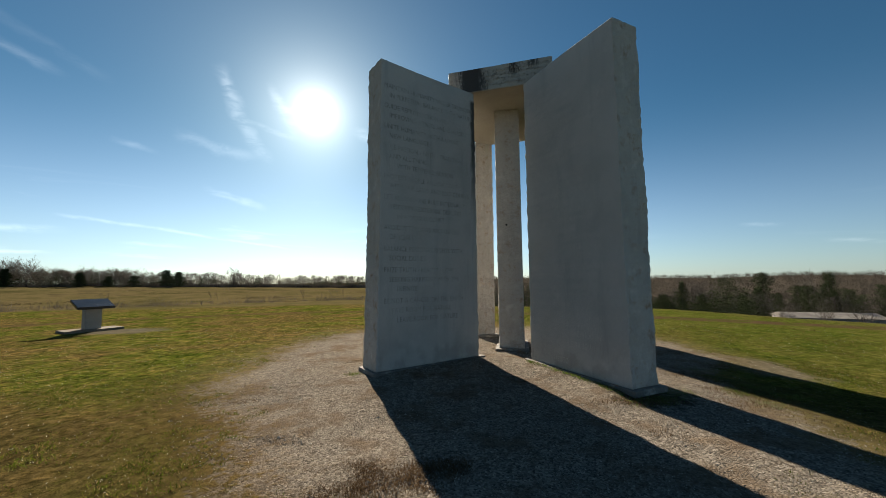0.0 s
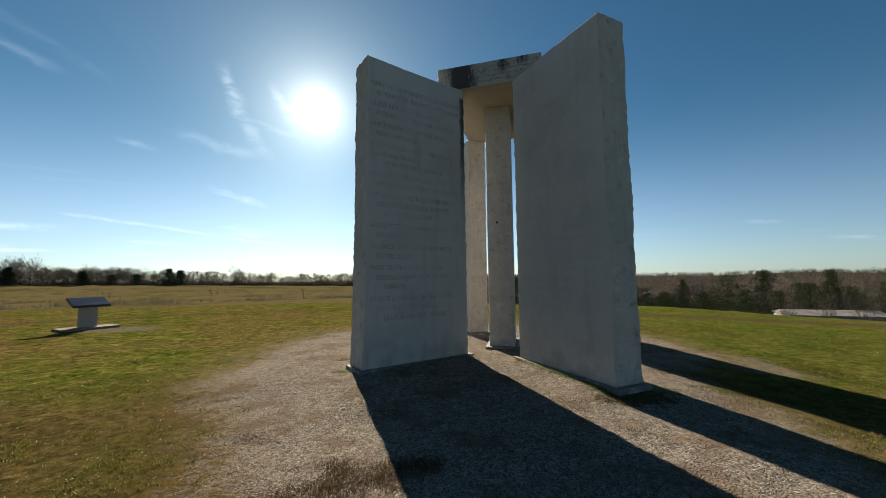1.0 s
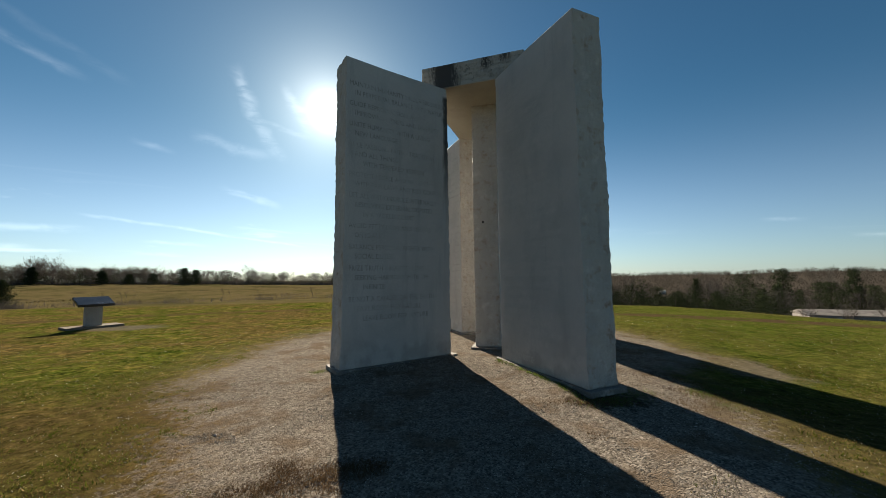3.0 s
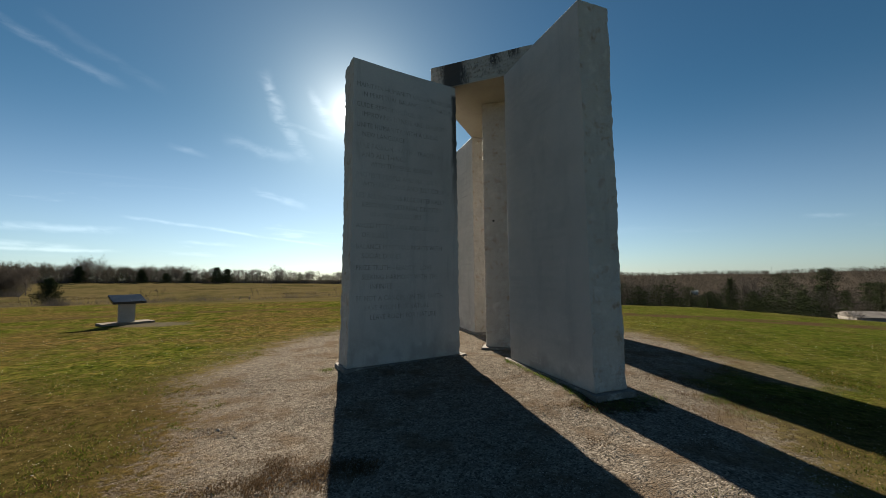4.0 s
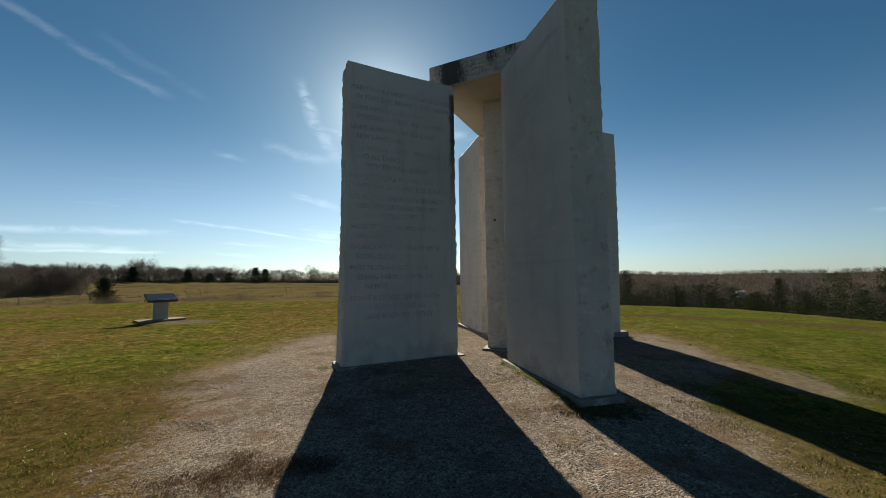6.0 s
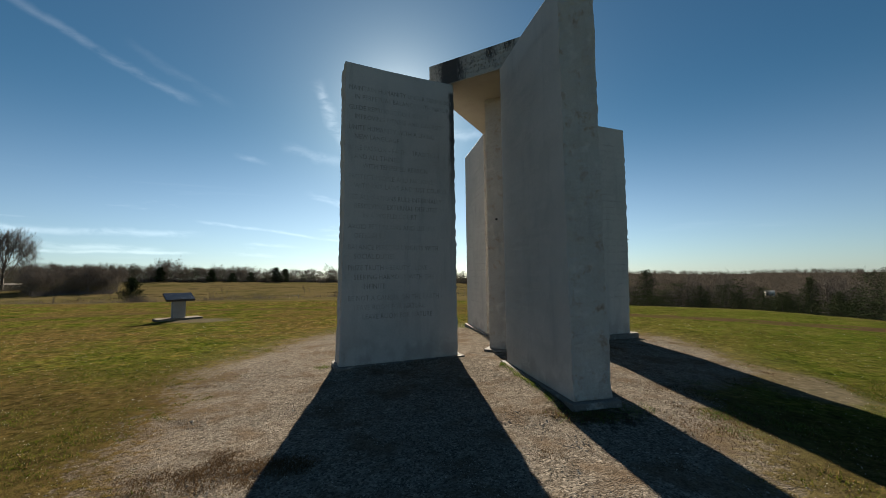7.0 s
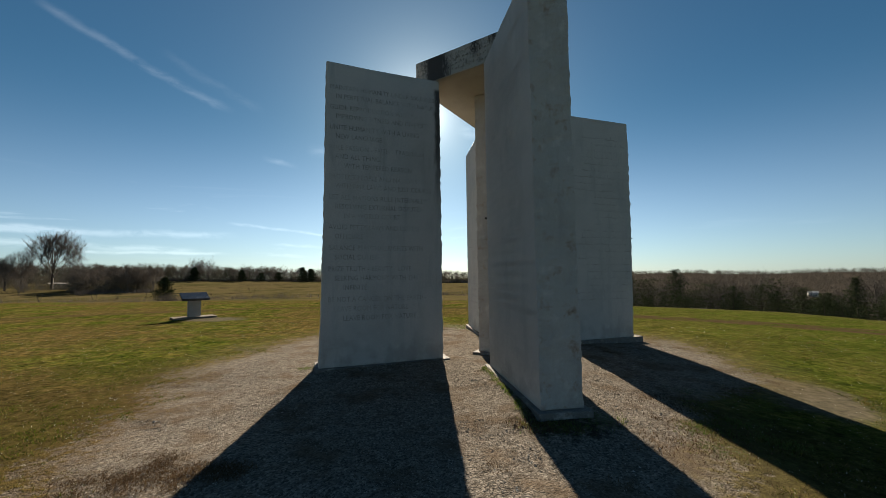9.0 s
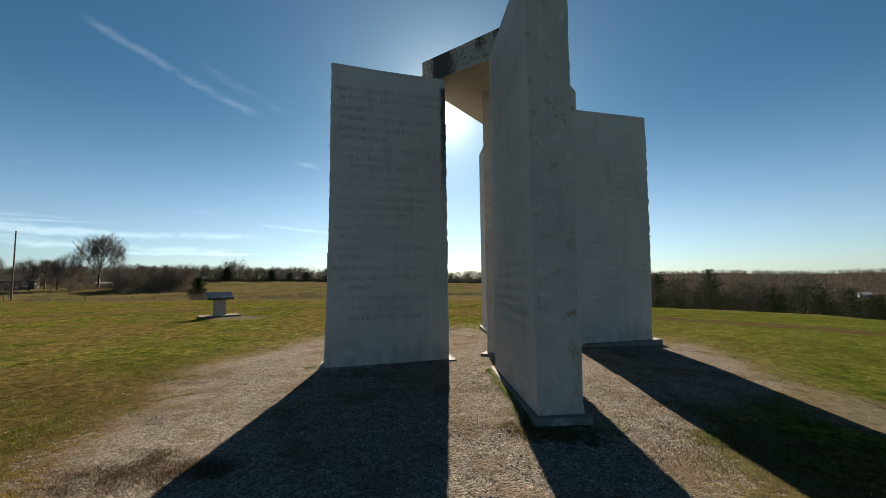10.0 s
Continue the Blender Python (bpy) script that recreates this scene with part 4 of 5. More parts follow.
def conifer_leaves(h, wide, seed, n=900, low=0.02, power=0.8, fine=1.0):
    """Ragged sprays of needles set along whorls of uneven branches, dense to the ground."""
    g = np.random.default_rng(seed)
    m = max(40, n // 45)
    bz = low + (0.97 - low) * np.sqrt(np.linspace(0, 1, m)) ** 1.35 + g.normal(0, 0.008, m)
    ba = np.arange(m) * 2.39996 + g.uniform(0, 0.9, m)
    shape = np.clip(1 - bz, 0.0, 1) ** power if power > 0.5 else np.sqrt(np.clip(1 - ((bz - 0.36) / 0.66) ** 2, 0.0, 1))
    big = 1 + 0.22 * np.sin(ba * 2 + seed) + 0.16 * np.sin(bz * 19 + seed * 1.7)
    bl = wide * (shape * big * g.uniform(0.5, 1.12, m) + 0.04) * np.clip(bz * 6 + 0.7, 0, 1)
    k = g.integers(0, m, n) if m < 2 else g.choice(m, n, p=(bl + 0.12 * wide) / (bl + 0.12 * wide).sum())
    t = g.random(n) ** 0.62
    side = g.normal(0, 0.10, n) * bl[k] * (0.4 + t)
    lift = (bz[k] * 0.55 - 0.18) * bl[k] * t + g.normal(0, 0.011, n) * h
    ca, sa = np.cos(ba[k]), np.sin(ba[k])
    c = np.stack([bl[k] * t * ca - side * sa, bl[k] * t * sa + side * ca, np.minimum(bz[k] * h + lift, 1.01 * h)], -1)
    s = g.uniform(0.05, 0.13, n) * h * 0.55 * fine
    v = c[:, None, :] + g.normal(0, 1, (n, 3, 3)) * s[:, None, None] * np.array([0.6, 0.6, 0.4])
    return v.reshape(-1, 3), np.arange(3 * n).reshape(-1, 3)


def bearing(az, r):
    x, y = r * math.sin(radians(az)), r * math.cos(radians(az))
    return x, y, float(terrain(x, y))


def twig_crown(seed, levels=5, thick=0.020, tilt=0.0, least=0.0036):
    """A leafless tree of unit height for the distance: forking, bending limbs in a round crown."""
    g = random.Random(seed)
    tris = []

    def unit(d):
        m = math.sqrt(sum(c * c for c in d)) + 1e-9
        return [c / m for c in d]

    def limb(p, q, ra, rb):
        a = g.uniform(0, 6.28)
        cx, cy = math.cos(a), math.sin(a)
        b0, b1 = (p[0] - cx * ra, p[1] - cy * ra, p[2]), (p[0] + cx * ra, p[1] + cy * ra, p[2])
        t0, t1 = (q[0] - cx * rb, q[1] - cy * rb, q[2]), (q[0] + cx * rb, q[1] + cy * rb, q[2])
        tris.append((b0, b1, t1))
        tris.append((b0, t1, t0))

    def grow(p, d, ln, rad, lev):
        d2 = unit([d[0] + g.gauss(0, 0.16), d[1] + g.gauss(0, 0.16), d[2] + 0.03])
        m = [p[i] + d[i] * ln * 0.5 for i in range(3)]
        q = [m[i] + d2[i] * ln * 0.5 for i in range(3)]
        limb(p, m, rad, rad * 0.82)
        limb(m, q, rad * 0.82, rad * 0.62)
        if lev == 0:
            return
        a = g.uniform(0, 6.28)
        count = 6 if lev == levels else g.choice((2, 3, 3))
        for i in range(count):
            a += 6.28 / count + g.uniform(-0.5, 0.5)
            open_by = g.uniform(0.10, 0.35) if i == 0 else g.uniform(0.40, 0.85)
            nd = unit([d2[0] + math.cos(a) * open_by + tilt * 0.25, d2[1] + math.sin(a) * open_by, d2[2] + g.gauss(0, 0.15)])
            f = 1.0 if i == 0 else g.uniform(-0.4, 1.0)
            s = [m[j] + (q[j] - m[j]) * f for j in range(3)] if f > 0 else [m[j] + (p[j] - m[j]) * -f for j in range(3)]
            grow(s, nd, ln * (g.uniform(0.76, 0.92) if i == 0 else g.uniform(0.6, 0.9)) * (0.75 if lev <= 2 else 1.0), max(rad * 0.58, least), lev - 1)

    grow([0, 0, -0.05], [g.gauss(0, 0.04), g.gauss(0, 0.04), 1.0], 0.30, thick, levels)
    v = np.array(tris).reshape(-1, 3)
    return v / v[:, 2].max()


def round_crown(seed, counts=(7, 6, 9)):
    """A leafless tree of unit height for the distance: limbs, branches and fine twigs that end on a rounded, lumpy crown."""
    g = np.random.default_rng(seed)
    n1, n2, n3 = counts
    wide, ph = g.uniform(0.34, 0.48), g.uniform(0, 6.28, 3)

    def unit(d):
        return d / np.linalg.norm(d, axis=1)[:, None]

    def rim(d, f):
        lump = 1 + 0.14 * np.sin(3 * d[:, 0] + ph[0]) + 0.12 * np.sin(4 * d[:, 1] + ph[1]) + 0.08 * np.sin(5 * d[:, 2] + ph[2])
        return np.array([0, 0, 0.58]) + d * np.array([wide, wide, 0.42]) * (f * lump)[:, None]

    def ribbons(a, b, ra, rb):
        t = g.uniform(0, 6.28, len(a))
        side = np.stack([np.cos(t), np.sin(t), np.zeros(len(a))], -1)
        return np.stack([a - side * ra, a + side * ra, b + side * rb, a - side * ra, b + side * rb, b - side * rb], 1).reshape(-1, 3)

    out = [ribbons(np.array([[0, 0, -0.05]]), np.array([[0, 0, 0.45]]), 0.016, 0.008)]
    t = np.arange(n1) * 2.4 + g.uniform(0, 0.8, n1)
    up = np.linspace(-0.1, 1.0, n1)
    d1 = unit(np.stack([np.cos(t) * np.sqrt(1.02 - up * up), np.sin(t) * np.sqrt(1.02 - up * up), up], -1) + g.normal(0, 0.15, (n1, 3)))
    a1 = np.stack([np.zeros(n1), np.zeros(n1), g.uniform(0.14, 0.40, n1)], -1)
    b1 = rim(d1, np.full(n1, 0.55))
    out.append(ribbons(a1, b1, 0.008, 0.0045))
    k = np.repeat(np.arange(n1), n2)
    a2 = a1[k] + (b1 - a1)[k] * g.uniform(0.5, 1.0, (len(k), 1))
    d2 = unit(d1[k] + g.normal(0, 0.42, (len(k), 3)))
    b2 = rim(d2, g.uniform(0.7, 0.85, len(k)))
    out.append(ribbons(a2, b2, 0.0042, 0.0025))
    m = np.repeat(np.arange(len(k)), n3)
    a3 = a2[m] + (b2 - a2)[m] * g.uniform(0.25, 1.0, (len(m), 1))
    b3 = rim(unit(d2[m] + g.normal(0, 0.32, (len(m), 3))), g.uniform(0.74, 1.04, len(m)))
    out.append(ribbons(a3, b3, 0.0026, 0.0012))
    v = np.concatenate(out)
    return v / v[:, 2].max()


def puff(seed, n, size):
    """A rounded mass of twigs of unit height, lumpy and open at its rim."""
    g = np.random.default_rng(seed)
    d = g.normal(0, 1, (n, 3))
    d /= np.linalg.norm(d, axis=1)[:, None]
    lump = 1 + 0.22 * np.sin(d[:, 0] * 4 + seed) * np.sin(d[:, 1] * 5 + seed * 2) + 0.15 * np.sin(d[:, 2] * 7 + seed)
    c = d * np.minimum(lump * g.random(n) ** 0.45, 0.98)[:, None] * np.array([0.42, 0.42, 0.46]) + np.array([0, 0, 0.5])
    low = g.random(n) < 0.25
    c[low, 2] *= g.random(int(low.sum()))
    v = c[:, None, :] + g.normal(0, 1, (n, 3, 3)) * size * np.array([0.7, 0.7, 1.0])
    return v.reshape(-1, 3)


def tree_thing(name, az, r, h, seed, label, conifer=False, wide=0.3, z=None, power=0.75, fine=0.25, tilt=0.0, turn=None, broad=1.0, levels=7, count=9500, fan=None):
    x, y, gz = bearing(az, r)
    root = new(name)
    root.matrix_basis = pose(x, y, gz if z is None else z, 0, 0, seed * 37 if turn is None else turn)
    tagged(root, label, "tree")
    if conifer:
        part("trunk", mesh_from("trunk", np.array(prism((0, 0, -0.4), (0, 0, h * 0.9), h * 0.02, h * 0.004)), PF, BARK), root)
        v, f = conifer_leaves(h, h * wide, seed, count, 0.02, power, fine)
        part("crown", mesh_from("crown", v, f, NEEDLE), root)
    else:
        tv = np.array(prism((0, 0, -0.5), (0.0, 0, h * 0.12), h * 0.028, h * 0.021) + prism((0.0, 0, h * 0.12), (0.0, 0.0, h * 0.26), h * 0.021, h * 0.017))
        part("trunk", mesh_from("trunk", tv, prism_faces(tv), BARK), root)
        lv = round_crown(seed, fan) * np.array([h * broad, h * broad, h]) if fan else twig_crown(seed, levels, 0.023, tilt, {6: 0.0030, 7: 0.0032}[levels]) * np.array([h * broad, h * broad, h])
        part("crown", mesh_from("crown", lv, np.arange(len(lv)).reshape(-1, 3), TWIG), root)
    return root


tree_thing("bare_tree", -62.1, 173, 19.5, 3, "large leafless tree by the farm shed", tilt=0.35, turn=-60, broad=1.2, fan=(13, 10, 13))
for i, (a, r, h, broad) in enumerate(((-64.3, 170, 12.6, 0.6), (-65.4, 166, 11.6, 0.65), (-66.3, 172, 10.4, 0.8), (-67.4, 168, 10.8, 0.7), (-69.9, 178, 11.5, 0.8))):
    tree_thing("bare_tree", a, r, h, 110 + i, "leafless yard tree beside the brick house", broad=broad, fan=(9, 8, 14))
for i, (a, r, h, broad) in enumerate(((-48.1, 238, 14.1, 1.0), (-49.2, 242, 12.7, 0.9), (-49.9, 242, 13.3, 0.9), (-43.7, 240, 10.4, 1.0), (-38.9, 242, 10.2, 1.1), (-29.3, 242, 11.8, 1.0), (-40.2, 245, 9.7, 1.2))):
    tree_thing("bare_tree", a, r, h, 20 + i, "leafless tree above the hedge line", broad=broad)
for i, (a, r, h) in enumerate(((44.5, 300, 30.2), (45.2, 302, 29.6), (36.3, 300, 29.2), (38.4, 280, 26.8), (25.0, 262, 26.0), (23.1, 262, 25.5), (21.9, 262, 25.4), (24.2, 264, 25.2))):
    tree_thing("bare_tree", a, r, h, 40 + i, "tall leafless tree in the valley woods", broad=0.55, levels=6)
for i, (a, r, h) in enumerate(((45.3, 120, 7.1), (42.6, 130, 6.2), (48.2, 125, 6.4))):
    tree_thing("bare_tree", a, r, h, 50 + i, "thin leafless tree before the barn", broad=0.9, levels=6)
tree_thing("cedar_bush", -51.3, 66, 3.45, 4, "dark dense cedar bush in the meadow", True, 0.47, power=0.6, fine=0.42, count=16000)
# bearing, distance, height and half width over height of the pines
PINES = ((32.5, 95, 8.6, 0.21), (37.1, 110, 10.9, 0.29), (40.5, 190, 19.8, 0.17), (40.0, 120, 9.8, 0.26), (45.9, 205, 20.6, 0.14), (44.2, 200, 15.4, 0.20), (46.2, 195, 13.8, 0.24),
         (30.2, 90, 5.3, 0.24), (49.7, 190, 15.4, 0.17), (45.0, 195, 12.8, 0.27), (48.1, 190, 11.9, 0.26), (31.5, 90, 5.0, 0.32), (38.6, 115, 7.8, 0.28), (43.4, 215, 16.3, 0.16),
         (10.8, 131, 13.8, 0.18), (16.7, 107, 11.8, 0.27), (13.7, 96, 8.3, 0.36), (20.3, 97, 7.5, 0.40), (22.6, 94, 6.8, 0.36), (25.1, 97, 7.1, 0.33), (28.2, 132, 9.6, 0.22), (30.6, 94, 5.8, 0.26),
         (26.5, 97, 5.6, 0.32), (18.7, 94, 5.8, 0.36), (34.6, 98, 6.3, 0.30), (52.5, 100, 8.5, 0.30), (47.2, 215, 15.0, 0.22), (41.8, 200, 12.6, 0.26))
for i, (a, r, h, wide) in enumerate(PINES):
    tree_thing("conifer_tree", a, r, h, 60 + i, "dark green pine on the slope below the knoll", True, wide * (1.35 if i % 3 else 1.6), power=0.45 if i % 3 else 0.66)
for i, (a, r, h, wide) in enumerate(((-36.5, 238, 8.4, 0.34), (-35.3, 238, 7.7, 0.36), (-39.6, 236, 5.5, 0.44), (-44.2, 236, 6.5, 0.34), (-49.6, 238, 7.6, 0.28), (-41.8, 236, 5.0, 0.46))):
    tree_thing("conifer_tree", a, r, h, 90 + i, "dark cedar in the hedge line", True, wide * 1.6, power=0.55, fine=0.55)


def blocked(a, r):
    """Open ground in front of the barn and the pale house."""
    return (40.2 < a < 52 and r < 187) or (27.4 < a < 29.4 + 150 / r and r < 610)


def woods(name, count, seed, place, size, label, mat=TWIG, kind_of="bare", detail=(7, 6, 9)):
    """A stand of trees too far off to count."""
    g = random.Random(seed)
    if kind_of == "bare":
        kinds = [round_crown(seed * 50 + i, detail) for i in range(10)]
    elif kind_of == "puff":
        kinds = [puff(seed * 50 + i, detail, 0.40 / math.sqrt(detail)) for i in range(7)]
    else:
        kinds = [conifer_leaves(1.0, 0.34 + 0.04 * (i % 3), seed * 50 + i, 800, fine=0.52, power=0.45 if i % 2 else 0.62)[0] for i in range(8)]
    chunks = []
    for _ in range(count):
        a, r = place(g)
        x, y, gz = bearing(a, r)
        h = size(g)
        if blocked(a, r):  # low growth only, under the line of sight to the house
            h = min(h, 1.5 - 25.5 * r / 600 - gz - 0.4) if a < 35 else 0
            if h < 1.2:
                continue
        t = g.uniform(0, 6.28)
        k = g.choice(kinds)
        s = np.array([h * g.uniform(0.9, 1.3), h * g.uniform(0.9, 1.3), h])
        c, q = math.cos(t), math.sin(t)
        v = k * s
        v = np.stack([v[:, 0] * c - v[:, 1] * q + x, v[:, 0] * q + v[:, 1] * c + y, v[:, 2] + gz], -1)
        chunks.append((v, np.arange(len(v)).reshape(-1, 3)))
    return joined(name, chunks, mat, label, "woods")


def brush(name, count, seed, place, hgt, label, mat=TWIG, wide=0.0011, lean=0.5):
    """Upright twigs and stems, thick as a hedge."""
    g = np.random.default_rng(seed)
    a, r = place(g, count)
    free = ~(((a > 40.2) & (a < 52) & (r < 185)) | ((a > 27.4) & (a < 29.4 + 150 / r) & (r < 610)))
    a, r, count = a[free], r[free], int(free.sum())
    x, y = r * np.sin(np.radians(a)), r * np.cos(np.radians(a))
    h = hgt(g, count) * np.clip(0.75 + 0.6 * soft_noise(a * 0.35, r * 0.02, 1.0, seed), 0.4, 1.4)
    return joined(name, [blades(x, y, terrain(x, y) - 0.2, h, wide * r * g.uniform(0.4, 1.3, count), g, lean)], mat, label, "brush")


woods("hedge_woods", 340, 1, lambda g: (g.uniform(-86, -2), g.uniform(240, 285)), lambda g: g.uniform(5.5, 9.5), "leafless winter woods along the meadow edge", detail=(7, 5, 8))
woods("tall_thicket", 300, 23, lambda g: (g.uniform(-88, -40), g.uniform(246, 290)), lambda g: g.uniform(6.5, 10.5), "taller grey woods behind the hedge line", THICKET, detail=(7, 5, 9))
woods("yard_thicket", 150, 24, lambda g: (g.uniform(-84, -59), g.uniform(192, 238)), lambda g: g.uniform(3.0, 7.0), "dark thicket behind the yard", THICKET, "puff", 200)
woods("hedge_cedars", 150, 2, lambda g: (g.uniform(-86, -2), g.uniform(238, 262)), lambda g: g.uniform(3.5, 7.5), "dark cedars among leafless woods", NEEDLE, "conifer")
woods("hedge_thicket", 1500, 13, lambda g: (g.uniform(-88, -1), g.uniform(240, 275)), lambda g: g.uniform(2.0, 6.4), "grey brown thicket at the meadow edge", THICKET, "puff", 170)
brush("hedge_brush", 34000, 3, lambda g, n: (g.uniform(-88, -1, n), g.uniform(240, 260, n)), lambda g, n: g.uniform(1.0, 3.2, n), "brown brush at the meadow edge", wide=0.0011, lean=1.0)
woods("grove_woods", 52, 14, lambda g: (g.uniform(-60.3, -53.2), g.uniform(134, 165)), lambda g: g.uniform(4.5, 8.6), "leafless grove at the near side of the meadow", detail=(8, 8, 14))
woods("grove_thicket", 110, 18, lambda g: (g.uniform(-60.5, -53.4), g.uniform(132, 158)), lambda g: g.uniform(2.2, 5.4), "dark tangled thicket under the grove", THICKET, "puff", 500)
brush("grove_brush", 5000, 15, lambda g, n: (g.uniform(-60.0, -53.6, n), g.uniform(128, 150, n)), lambda g, n: g.uniform(0.5, 2.0, n), "dry brush under the grove", wide=0.0005, lean=1.1)
woods("yard_woods", 46, 16, lambda g: (g.uniform(-82, -63.5), g.uniform(184, 225)), lambda g: g.uniform(6.0, 11.0), "leafless yard trees round the brick house", detail=(8, 8, 14))
woods("yard_scrub", 120, 25, lambda g: (g.uniform(-64.5, -59.5), g.uniform(158, 176)), lambda g: g.uniform(0.8, 2.4), "low dark scrub along the yard", THICKET, "puff", 160)
woods("yard_hedge", 160, 26, lambda g: (g.uniform(-80, -60), g.uniform(184, 205)), lambda g: g.uniform(2.0, 4.6), "dark hedge behind the yard", THICKET, "puff", 160)
woods("yard_saplings", 26, 17, lambda g: (g.uniform(-80, -64), g.uniform(120, 165)), lambda g: g.uniform(2.5, 5.0), "thin young trees before the brick house")
woods("slope_woods", 330, 4, lambda g: (g.uniform(-4, 68), g.uniform(112, 330)), lambda g: g.uniform(8, 14), "leafless woods on the valley slope", GREYTWIG, detail=(7, 5, 8))
woods("slope_thicket", 700, 19, lambda g: (g.uniform(-6, 70), g.uniform(115, 380)), lambda g: g.uniform(4, 9), "grey brown thicket on the valley slope", THICKET, "puff", 170)
woods("slope_cedars", 170, 5, lambda g: (g.uniform(-4, 68), g.uniform(88, 300)), lambda g: g.uniform(4, 9), "dark pines scattered through the valley woods", NEEDLE, "conifer")
brush("slope_brush", 24000, 6, lambda g, n: (g.uniform(-6, 70, n), g.uniform(75, 160, n)), lambda g, n: g.uniform(0.8, 2.6, n), "grey brown brush on the valley slope", wide=0.0005, lean=1.2)
woods("ridge_thicket", 5200, 7, lambda g: (g.uniform(-8, 72), 340 + 1010 * g.random() ** 0.7), lambda g: g.uniform(8, 13.5), "grey leafless woods covering the far ridge", RIDGE, "puff", 64)
woods("pine_belt", 130, 21, lambda g: (g.uniform(-4, 40), g.uniform(92, 128)), lambda g: g.uniform(3.6, 6.4), "dark young pines along the foot of the slope", NEEDLE, "conifer")
woods("ridge_woods", 520, 8, lambda g: (g.uniform(-8, 72), 400 + 900 * g.random() ** 0.5), lambda g: g.uniform(7.5, 11), "leafless tree tops on the far ridge", GREYTWIG, detail=(5, 4, 6))
brush("meadow_weeds", 36000, 9, lambda g, n: (g.uniform(-84, -2, n), np.exp(g.uniform(np.log(40), np.log(235), n))), lambda g, n: g.uniform(0.08, 0.38, n), "dry tan weeds standing in the meadow", WEED, lean=1.3)

# leafless saplings that stand about in the meadow
g = random.Random(77)
chunks = []
for _ in range(90):
    a, r = g.uniform(-80, -5), math.exp(g.uniform(math.log(48), math.log(200)))
    x, y, gz = bearing(a, r)
    h = g.uniform(0.6, 1.9)
    v = np.concatenate(bare_tree(h, g.randint(0, 8) + 500, 3, 0.35, 0.010)) + np.array([x, y, gz])
    chunks.append((v, prism_faces(v)))
rn = np.random.default_rng(78)
ca, cr = rn.uniform(-84, -4, 120), np.exp(rn.uniform(np.log(40), np.log(75), 120))
k = (120 * rn.random(5200) ** 1.8).astype(int)
ka, kr = ca[k] + rn.normal(0, 0.75, 5200) * 45 / cr[k], cr[k] + rn.normal(0, 0.6, 5200)
wx, wy = kr * np.sin(np.radians(ka)), kr * np.cos(np.radians(ka))
joined("weed_clumps", [blades(wx, wy, terrain(wx, wy) - 0.05, rn.uniform(0.25, 1.1, 5200) * (0.4 + 0.9 * rn.random(120))[k], 0.00022 * kr, rn, 1.1)], TWIG, "clumps of tall brown weeds beyond the lawn", "weeds")
joined("meadow_saplings", chunks, TWIG, "thin leafless saplings in the meadow", "saplings")


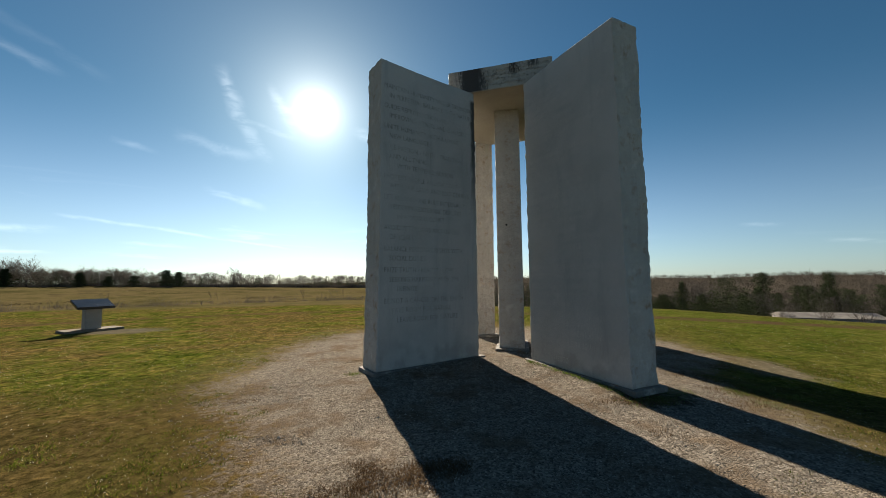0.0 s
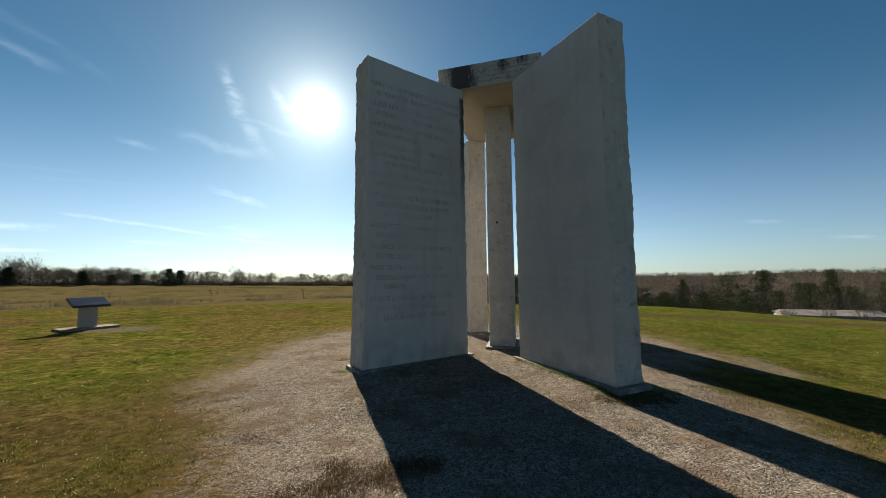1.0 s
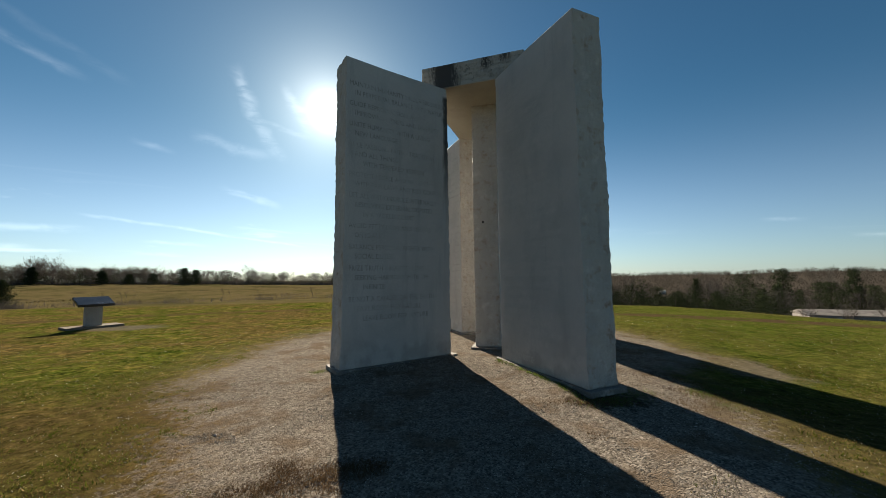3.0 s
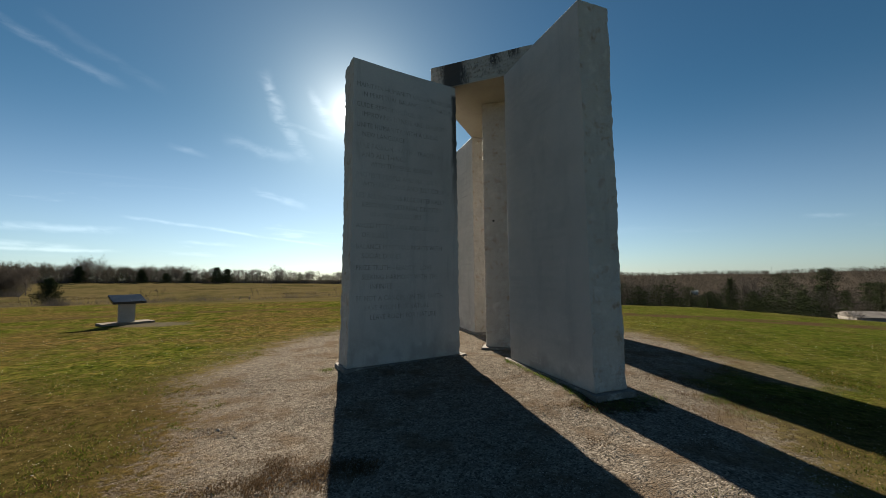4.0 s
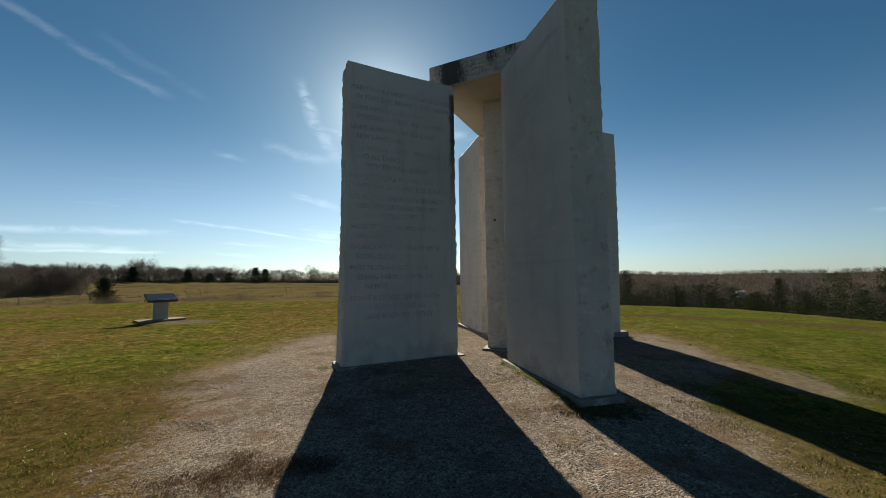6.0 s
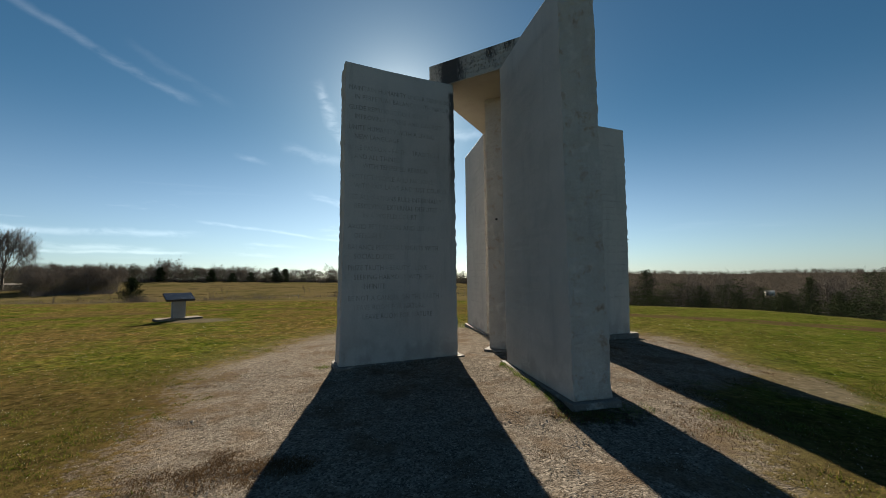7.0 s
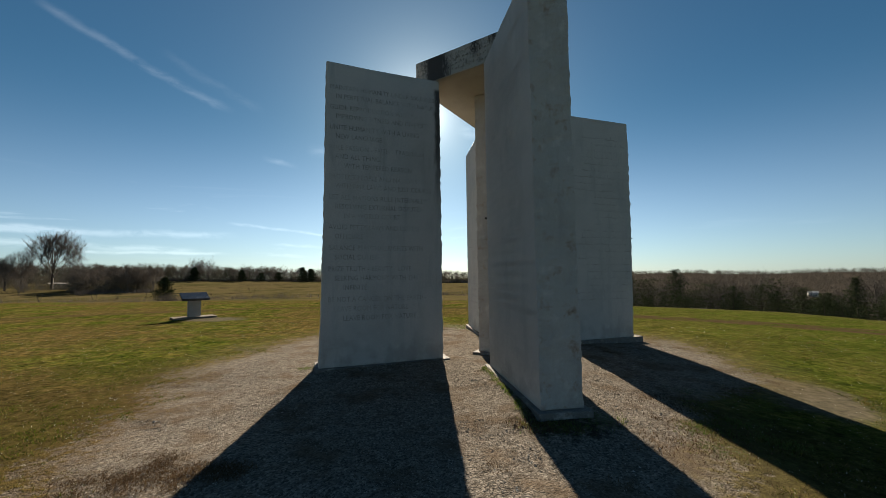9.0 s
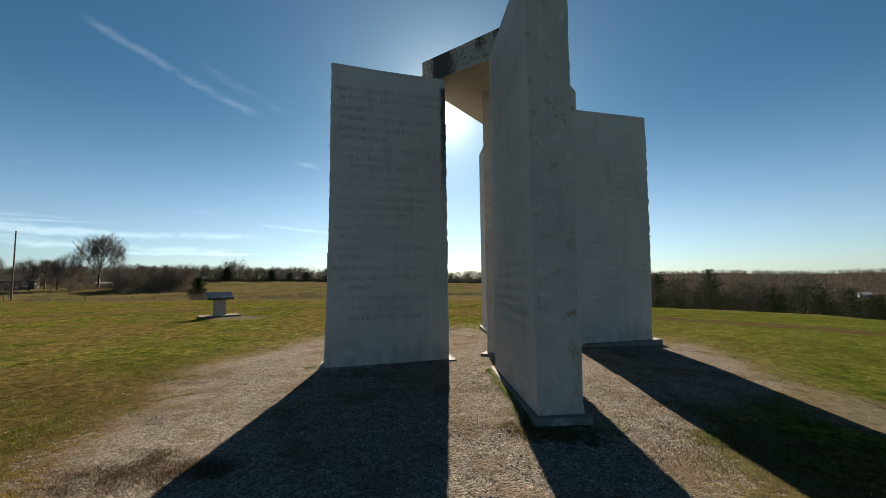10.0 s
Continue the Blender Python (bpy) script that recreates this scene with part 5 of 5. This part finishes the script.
# ---- buildings and poles far off ----
def building(name, az, r, length, depth, wall, rise, turn, label, mats, windows=3, z=None):
    x, y, gz = bearing(az, r)
    gz = gz if z is None else z
    root = new(name)
    root.matrix_basis = pose(x, y, gz, 0, 0, turn)
    tagged(root, label, "building")
    part("wall", bm_mesh("wall", box_bm(-length / 2, length / 2, -depth / 2, depth / 2, -1.0, wall), mats[0]), root)
    o = 0.5
    v = [(-length / 2 - o, -depth / 2 - o, wall), (length / 2 + o, -depth / 2 - o, wall), (length / 2 + o, depth / 2 + o, wall), (-length / 2 - o, depth / 2 + o, wall),
         (-length / 2 - o, 0, wall + rise), (length / 2 + o, 0, wall + rise)]
    part("roof", mesh_from("roof", v, [(0, 1, 5, 4), (2, 3, 4, 5), (0, 4, 3), (1, 2, 5), (3, 2, 1, 0)], mats[1]), root)
    face = -depth / 2
    for i in range(windows):
        wx = -length / 2 + length * (i + 0.5) / windows
        z0, z1 = wall * 0.35, wall * 0.78
        win = part("window", bm_mesh("window", box_bm(wx - 0.45, wx + 0.45, face - 0.02, face + 0.04, z0, z1), GLASS), root, "dark window")
        frame_bm = bmesh.new()
        for x0, x1, za, zb in ((-0.55, -0.45, z0 - 0.1, z1 + 0.1), (0.45, 0.55, z0 - 0.1, z1 + 0.1), (-0.45, 0.45, z0 - 0.1, z0), (-0.45, 0.45, z1, z1 + 0.1), (-0.03, 0.03, z0, z1)):
            for v in bmesh.ops.create_cube(frame_bm, size=1.0)["verts"]:
                v.co = Vector((wx + x0 + (v.co.x + 0.5) * (x1 - x0), face - 0.03 + v.co.y * 0.08, za + (v.co.z + 0.5) * (zb - za)))
        part("window_frame", bm_mesh("window_frame", frame_bm, SIDING), win, "pale window frame")
    if windows > 1:
        dx = -length / 2 + length * 0.5 + (length / windows) * (0.5 if windows % 2 else 0.0)
        door = part("door", bm_mesh("door", box_bm(dx - 0.45, dx + 0.45, face - 0.05, face + 0.03, -0.2, min(2.05, wall - 0.2), 0.01), WOOD), root, "plain weathered door")
        part("door_handle", bm_mesh("door_handle", box_bm(dx + 0.32, dx + 0.38, face - 0.11, face - 0.05, 0.95, 1.07, 0.01), POLE), door)
    return root


building("long_barn", 45.4, 172.6, 23.6, 11, 4.05, 1.4, -20.4, "long low poultry barn with a weathered metal roof", (SIDING_DULL, BARNROOF), 5)
building("white_house", 28.4, 600, 8.5, 7, 4.4, 2.0, -20, "small pale house among the valley trees", (SIDING, SIDING), 2)
building("brick_house", -69.4, 182, 16, 9, 2.6, 2.2, 60, "low brick house with a shingle roof under trees", (BRICK, SHINGLE), 4)
building("farm_shed", -61.6, 178, 4, 3, 1.6, 0.4, 60, "small pale open shed by the big tree", (SIDING_DULL, BARNROOF), 1)


def utility_pole(az, r, h):
    x, y, gz = bearing(az, r)
    root = new("utility_pole")
    root.matrix_basis = pose(x, y, gz, 0, 0, 30)
    tagged(root, "weathered wooden utility pole at the meadow edge", "utility pole")
    bm = bmesh.new()
    bmesh.ops.create_cone(bm, cap_ends=True, segments=10, radius1=0.17, radius2=0.11, depth=h + 1)
    bmesh.ops.translate(bm, verts=bm.verts, vec=(0, 0, h / 2 - 0.5))
    part("post", bm_mesh("post", bm, POLE), root)
    part("cap", bm_mesh("cap", box_bm(-0.1, 0.1, -0.1, 0.1, h, h + 0.25, 0.03), POLE), root)


utility_pole(-68.3, 116, 14.0)


def rail_fence(az, r, turn):
    x, y, gz = bearing(az, r)
    root = new("rail_fence")
    root.matrix_basis = pose(x, y, gz, 0, 0, turn)
    tagged(root, "short weathered wooden rail at the lawn edge", "fence")
    for px in (-0.45, 0.45):
        part("post", bm_mesh("post", box_bm(px - 0.03, px + 0.03, -0.03, 0.03, -0.3, 0.40, 0.008), WOOD), root)
    part("rail", bm_mesh("rail", box_bm(-0.5, 0.5, -0.02, 0.02, 0.29, 0.33, 0.008), WOOD), root)


rail_fence(-32.2, 44, 30)
rail_fence(21.5, 34, -20)
